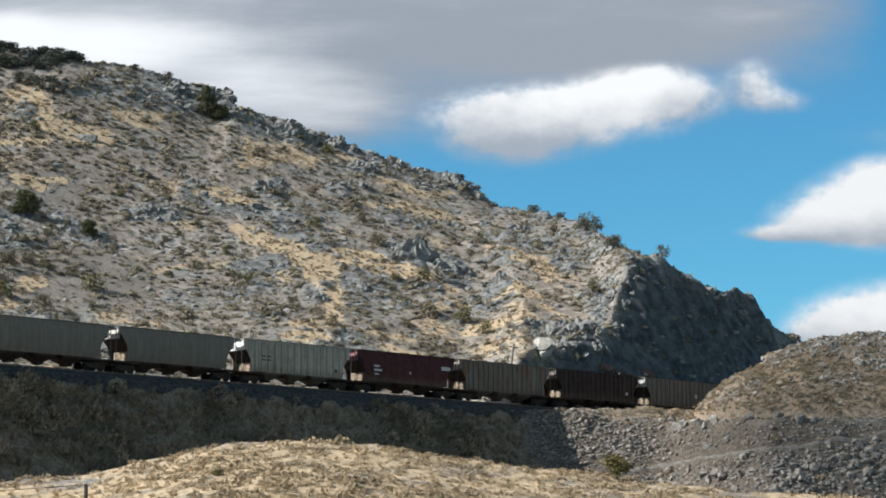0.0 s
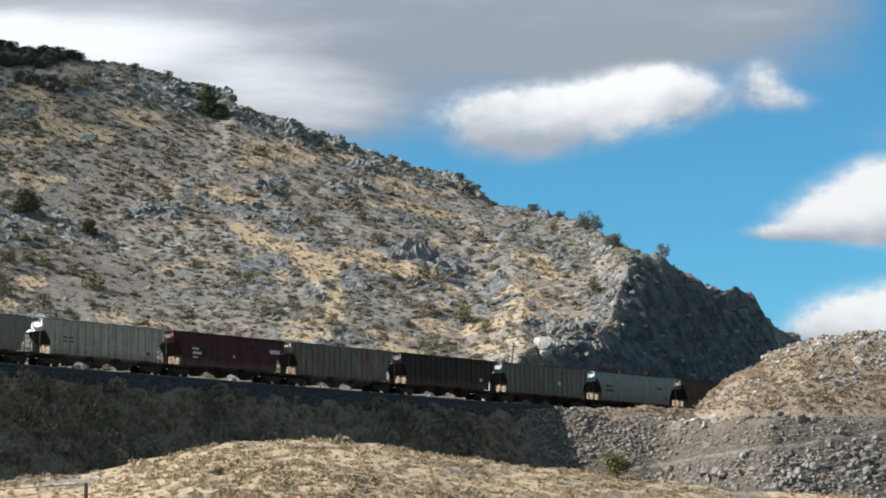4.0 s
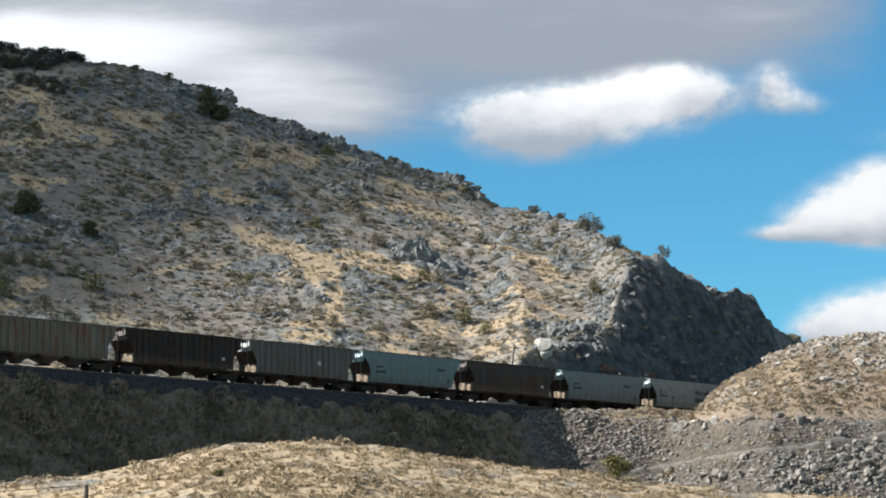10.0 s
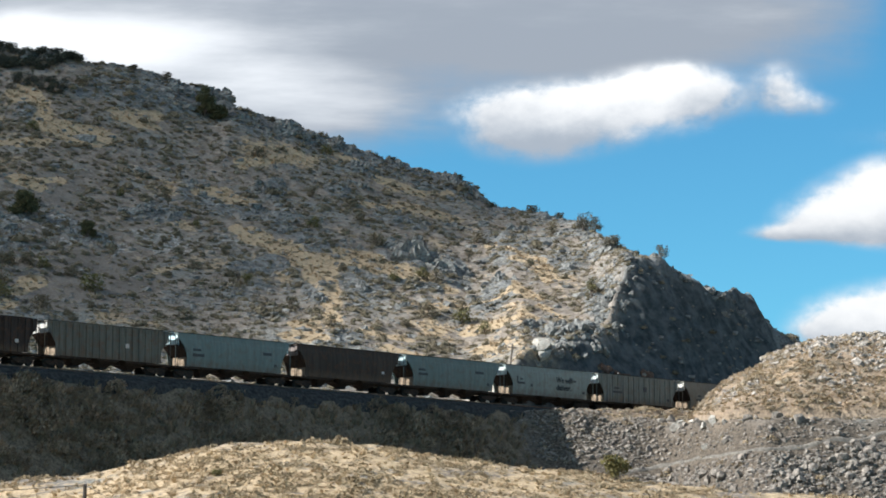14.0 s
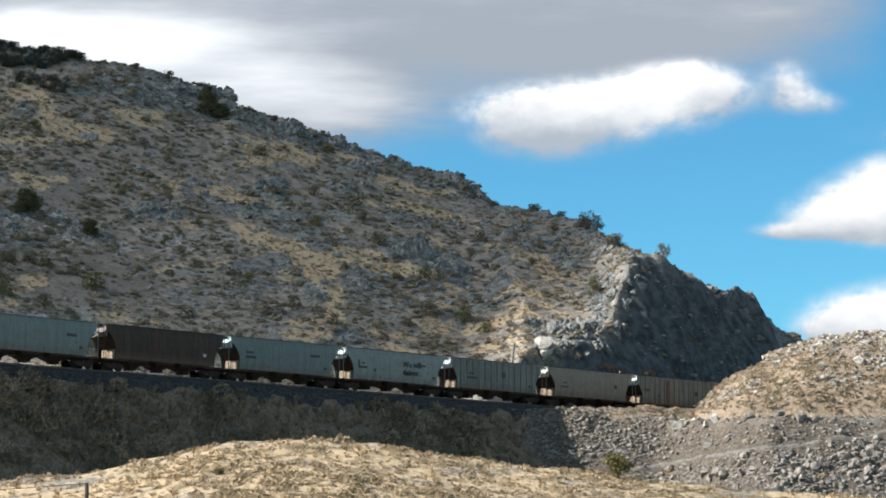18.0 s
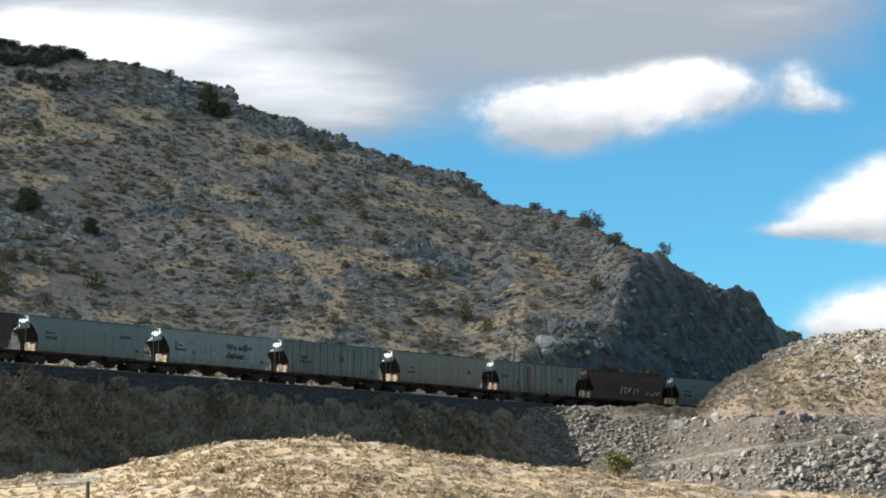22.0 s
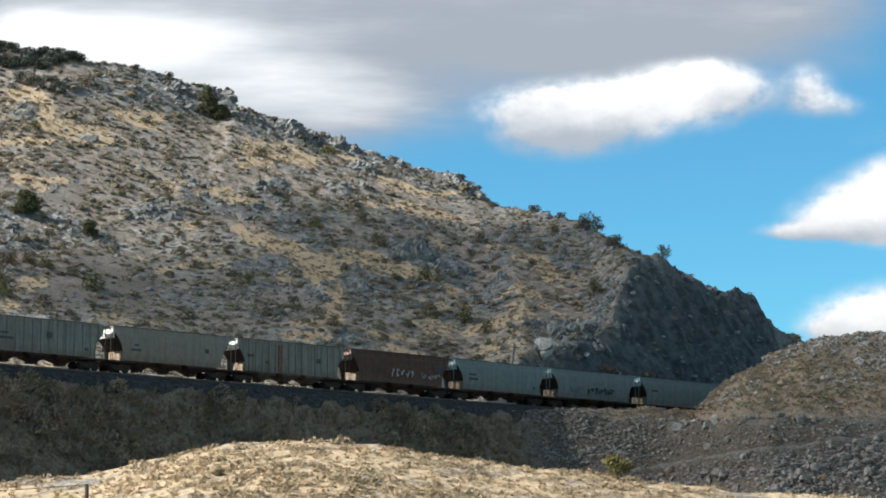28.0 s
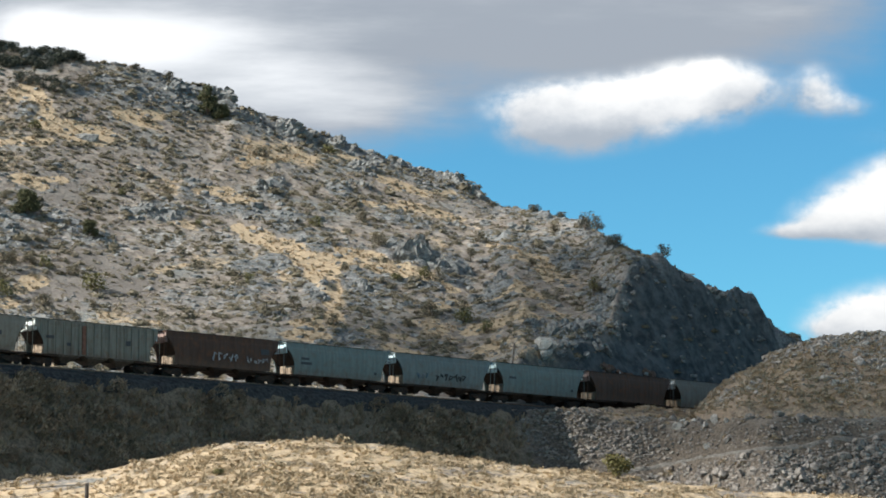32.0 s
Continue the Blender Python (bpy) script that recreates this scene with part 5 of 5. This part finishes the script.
def fence():
    at = [(-47, 196), (-25.15, 180), (-15.3, 150)]
    tops = []
    for k, (x, y) in enumerate(at):
        post = tagged(new("fence_post"), "weathered wooden fence post with wires", "post", "fence posts")
        z = on_land(x, y)
        tall = (1.7 + 0.0428 * 180 - z) if k == 1 else 1.7
        post.matrix_basis = pose(x, y, z - 0.05)
        bm = bmesh.new()
        bmesh.ops.create_cone(bm, cap_ends=True, segments=9, radius1=0.16, radius2=0.14, depth=tall, matrix=pose(0, 0, tall / 2))
        part("stake", bm, POSTWOOD, post)
        part("insulator", rod(bmesh.new(), (0.1, -0.1, tall - 0.12), (0.1, -0.16, tall - 0.06), 0.03), STEEL, post)
        tops.append(Vector((x, y, z + tall - 0.1)))
    for a, b in zip(tops, tops[1:]):
        bm = bmesh.new()
        pts = [a.lerp(b, k / 8) - Vector((0, 0, 0.25 * math.sin(math.pi * k / 8))) for k in range(9)]
        for p, q in zip(pts, pts[1:]):
            rod(bm, p, q, 0.02, 4)
        me = bpy.data.meshes.new("fence_wire")
        bm.to_mesh(me)
        bm.free()
        me.materials.append(IRON)
        tagged(new("fence_wire", me), "thin dark fence wire between posts", "wire", "fence wires")


def lineside():
    x, y = 8.3, MIDDLE + (7.5 + TRACK[1] * 8.3) / TRACK[0]
    z = on_land(x, y)
    pole = tagged(new("line_pole"), "short dark leaning pole behind the track", "pole")
    pole.matrix_basis = pose(x, y, z - 0.2, 0, 6, 0)
    part("shaft", rod(bmesh.new(), (0, 0, 0), (0, 0, 5.6), 0.11, 8), WOOD, pole)
    part("crossbar", block(bmesh.new(), -0.5, 0.5, -0.05, 0.05, 5.1, 5.25), WOOD, pole)
    s = 36.6
    m = on_track(s, 3.6)
    x, y = m.translation.x, m.translation.y
    post = tagged(new("marker_post"), "thin white marker post beside the track", "post")
    post.matrix_basis = pose(x, y, on_land(x, y) - 0.1)
    part("stake", rod(bmesh.new(), (0, 0, 0), (0, 0, 6.6), 0.06, 8), plain_material("white_paint", (0.3, 0.29, 0.28), (0.45, 0.44, 0.43)), post)
    part("plate", block(bmesh.new(), -0.02, 0.02, -0.15, 0.15, 6.3, 6.6), plain_material("sign_white", (0.6, 0.58, 0.55), (0.8, 0.78, 0.75)), post)


plants()
boulders()
outcrops()
fence()
lineside()


# ---- clouds ----
FAR = 4300.0


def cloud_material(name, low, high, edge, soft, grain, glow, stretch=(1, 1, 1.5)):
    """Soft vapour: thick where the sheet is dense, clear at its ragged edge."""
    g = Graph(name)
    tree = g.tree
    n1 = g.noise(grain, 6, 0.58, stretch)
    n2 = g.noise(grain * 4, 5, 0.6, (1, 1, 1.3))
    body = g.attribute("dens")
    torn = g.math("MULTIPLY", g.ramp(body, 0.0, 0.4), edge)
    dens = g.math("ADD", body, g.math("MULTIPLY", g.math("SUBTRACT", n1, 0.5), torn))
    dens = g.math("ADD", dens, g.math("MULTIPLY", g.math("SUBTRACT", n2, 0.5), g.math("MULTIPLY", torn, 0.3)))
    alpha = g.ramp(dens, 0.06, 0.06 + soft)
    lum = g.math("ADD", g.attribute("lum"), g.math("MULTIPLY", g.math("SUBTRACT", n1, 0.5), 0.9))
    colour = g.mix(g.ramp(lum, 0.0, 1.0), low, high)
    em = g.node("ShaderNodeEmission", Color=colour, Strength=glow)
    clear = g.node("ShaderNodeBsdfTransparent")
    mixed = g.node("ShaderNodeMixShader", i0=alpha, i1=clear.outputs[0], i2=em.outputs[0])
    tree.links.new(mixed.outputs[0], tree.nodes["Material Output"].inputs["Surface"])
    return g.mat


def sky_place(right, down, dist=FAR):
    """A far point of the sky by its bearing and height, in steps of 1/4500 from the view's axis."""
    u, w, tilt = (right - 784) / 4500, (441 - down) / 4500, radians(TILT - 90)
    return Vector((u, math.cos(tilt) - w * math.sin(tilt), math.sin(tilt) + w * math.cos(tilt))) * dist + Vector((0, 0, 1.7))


def cloud(label, box, lobes, mat, dist=FAR):
    """A bank of vapour in the sky: a bulged sheet whose thickness comes from a few round lobes."""
    x0, y0, x1, y1 = box
    nx, ny = 80, 50
    gx, gy = np.meshgrid(np.linspace(x0, x1, nx), np.linspace(y0, y1, ny))
    clear, lum, weight = np.ones_like(gx), np.zeros_like(gx), np.full_like(gx, 1e-6)
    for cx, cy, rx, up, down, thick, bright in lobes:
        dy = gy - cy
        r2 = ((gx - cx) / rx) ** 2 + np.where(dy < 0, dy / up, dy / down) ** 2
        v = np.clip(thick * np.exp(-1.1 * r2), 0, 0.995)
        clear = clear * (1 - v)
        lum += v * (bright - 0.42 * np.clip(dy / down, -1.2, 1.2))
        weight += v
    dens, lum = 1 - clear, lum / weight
    rim = np.minimum(np.minimum(gx - x0, x1 - gx) / (0.08 * (x1 - x0)), np.minimum(gy - y0, y1 - gy) / (0.08 * (y1 - y0)))
    dens = dens * smooth(0, 1, rim)
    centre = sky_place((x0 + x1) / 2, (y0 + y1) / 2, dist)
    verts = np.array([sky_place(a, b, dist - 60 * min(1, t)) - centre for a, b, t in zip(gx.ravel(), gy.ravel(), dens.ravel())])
    i = np.arange(nx * ny).reshape(ny, nx)
    faces = np.stack([i[1:, :-1], i[1:, 1:], i[:-1, 1:], i[:-1, :-1]], -1).reshape(-1, 4)
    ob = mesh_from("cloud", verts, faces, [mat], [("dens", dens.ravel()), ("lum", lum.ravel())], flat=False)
    ob.location = centre
    return tagged(ob, label, "cloud", "clouds")


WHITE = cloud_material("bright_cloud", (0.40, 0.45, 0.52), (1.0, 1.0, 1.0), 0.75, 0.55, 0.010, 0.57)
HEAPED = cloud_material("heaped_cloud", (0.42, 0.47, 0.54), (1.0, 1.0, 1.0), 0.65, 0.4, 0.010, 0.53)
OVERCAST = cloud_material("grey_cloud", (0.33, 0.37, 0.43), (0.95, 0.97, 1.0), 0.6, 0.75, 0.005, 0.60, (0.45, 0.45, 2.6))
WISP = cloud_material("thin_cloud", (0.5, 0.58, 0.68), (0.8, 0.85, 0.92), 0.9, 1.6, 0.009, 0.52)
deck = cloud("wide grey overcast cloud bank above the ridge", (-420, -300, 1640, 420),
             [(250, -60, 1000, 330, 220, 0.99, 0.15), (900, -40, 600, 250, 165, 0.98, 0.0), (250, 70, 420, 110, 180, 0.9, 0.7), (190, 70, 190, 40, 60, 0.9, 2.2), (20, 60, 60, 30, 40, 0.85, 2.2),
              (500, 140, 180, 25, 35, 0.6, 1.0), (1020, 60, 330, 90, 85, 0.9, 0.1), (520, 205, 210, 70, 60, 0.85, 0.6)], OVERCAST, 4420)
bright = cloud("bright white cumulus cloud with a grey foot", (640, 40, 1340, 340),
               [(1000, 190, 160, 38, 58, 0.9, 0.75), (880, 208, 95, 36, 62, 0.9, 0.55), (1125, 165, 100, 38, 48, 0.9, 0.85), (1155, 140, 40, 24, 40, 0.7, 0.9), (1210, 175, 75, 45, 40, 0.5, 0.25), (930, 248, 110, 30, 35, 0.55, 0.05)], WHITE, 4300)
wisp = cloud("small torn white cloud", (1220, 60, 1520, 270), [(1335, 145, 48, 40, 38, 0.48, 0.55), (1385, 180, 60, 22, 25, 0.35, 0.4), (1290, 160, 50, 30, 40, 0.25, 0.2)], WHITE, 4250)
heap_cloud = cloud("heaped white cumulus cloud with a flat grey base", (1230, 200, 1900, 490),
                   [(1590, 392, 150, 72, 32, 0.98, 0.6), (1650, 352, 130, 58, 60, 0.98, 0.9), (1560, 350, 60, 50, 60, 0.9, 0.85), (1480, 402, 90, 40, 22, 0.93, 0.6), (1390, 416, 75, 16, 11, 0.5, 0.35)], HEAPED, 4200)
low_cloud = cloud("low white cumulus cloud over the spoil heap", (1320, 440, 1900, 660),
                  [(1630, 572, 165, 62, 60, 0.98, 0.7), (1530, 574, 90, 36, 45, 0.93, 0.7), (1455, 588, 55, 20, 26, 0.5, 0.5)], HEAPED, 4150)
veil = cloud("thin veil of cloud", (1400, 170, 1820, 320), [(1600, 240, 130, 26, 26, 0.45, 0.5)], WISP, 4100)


def passing_cloud(ahead, behind, low, high, thick):
    """A thin cloud high over the ridge; its shadow drifts down the hill."""
    g = Graph("drifting_cloud", 1, 0, 0)
    dens = g.math("ADD", g.attribute("dens"), g.math("MULTIPLY", g.math("SUBTRACT", g.noise(0.035, 4), 0.5), 0.5))
    alpha = g.ramp(dens, 0.15, 0.85, 0.0, thick)
    clear = g.node("ShaderNodeBsdfTransparent")
    body = g.node("ShaderNodeBsdfTranslucent", Color=(0.9, 0.9, 0.9, 1))
    mixed = g.node("ShaderNodeMixShader", i0=alpha, i1=clear.outputs[0], i2=body.outputs[0])
    g.tree.links.new(mixed.outputs[0], g.tree.nodes["Material Output"].inputs["Surface"])
    nx, ny = 60, 110
    gx, gy = np.meshgrid(np.linspace(-behind - 25, ahead + 25, nx), np.linspace(low, high, ny))
    wave = 9 * fbm(gx + 300, gy + 900, 50, 3, 201)
    lag = 14 * smooth(-60, -140, gy)
    near = low + 45 * smooth(0, 45, gx)
    dens = smooth(-behind - 21, -behind + 21, gx + lag + wave) * smooth(ahead + 22, ahead - 22, gx - lag + wave) * smooth(near, near + 34, gy + wave) * smooth(high, high - 38, gy + wave)
    i = np.arange(nx * ny).reshape(ny, nx)
    faces = np.stack([i[:-1, :-1], i[:-1, 1:], i[1:, 1:], i[1:, :-1]], -1).reshape(-1, 4)
    ob = mesh_from("cloud", np.stack([gx.ravel(), gy.ravel(), 6 * dens.ravel()], -1), faces, [g.mat], [("dens", dens.ravel())], flat=False)
    return tagged(ob, "thin drifting cloud high above the ridge", "cloud", "clouds")


drifting = passing_cloud(48, 72, -218, 190, 0.78)
leaving = passing_cloud(34, 30, -80, 60, 0.6)


# ---- what moves ----
def motions():
    for wagon, s in WAGONS:
        walk(wagon, [(t, on_track(s - SPEED * t, 0, RAIL_TOP)) for t in (0, 4, 8, 12, 16, 20, 24, 28, 32)])
    turn = math.degrees(SPEED / 0.46) * 0.1
    for wheels in WHEELSETS:
        at = wheels.matrix_basis.translation.copy()
        walk(wheels, [(k * 0.1, pose(*at, 0, -turn * k, 0)) for k in range(321)])
    for ob, speed, drop in ((deck, 1.5, -0.2), (bright, 3.2, -0.4), (wisp, 3.4, 0.3), (heap_cloud, 1.1, -0.1), (low_cloud, 1.0, -0.1), (veil, 1.2, 0.1)):
        at = ob.location.copy()
        step = at.y / 4500
        walk(ob, [(t, pose(at.x + speed * step * t, at.y, at.z - drop * step * t)) for t in (0, 8, 16, 24, 32)])

    # the cloud's shadow crosses the hill from the north-west at five to eight metres a second
    rows = []
    for t, m, l in ((0, -347, 362), (9, -310, 362), (19, -261, 362), (24, -216, 426), (28, -177, 426), (32, -152, 438)):
        high = 700
        x, y = 0.684 * m + 0.730 * l, -0.730 * m + 0.684 * l
        rows.append((t, pose(x + SUN_TO.x / SUN_TO.z * high, y + SUN_TO.y / SUN_TO.z * high, high, 0, 0, math.degrees(math.atan2(-0.730, 0.684)))))
    walk(drifting, rows)
    rows = []
    for t in (0, 16, 32):
        m, l, high = -153 + 5.4 * t, 290, 700
        x, y = 0.684 * m + 0.730 * l, -0.730 * m + 0.684 * l
        rows.append((t, pose(x + SUN_TO.x / SUN_TO.z * high, y + SUN_TO.y / SUN_TO.z * high, high, 0, 0, math.degrees(math.atan2(-0.730, 0.684)))))
    walk(leaving, rows)


motions()
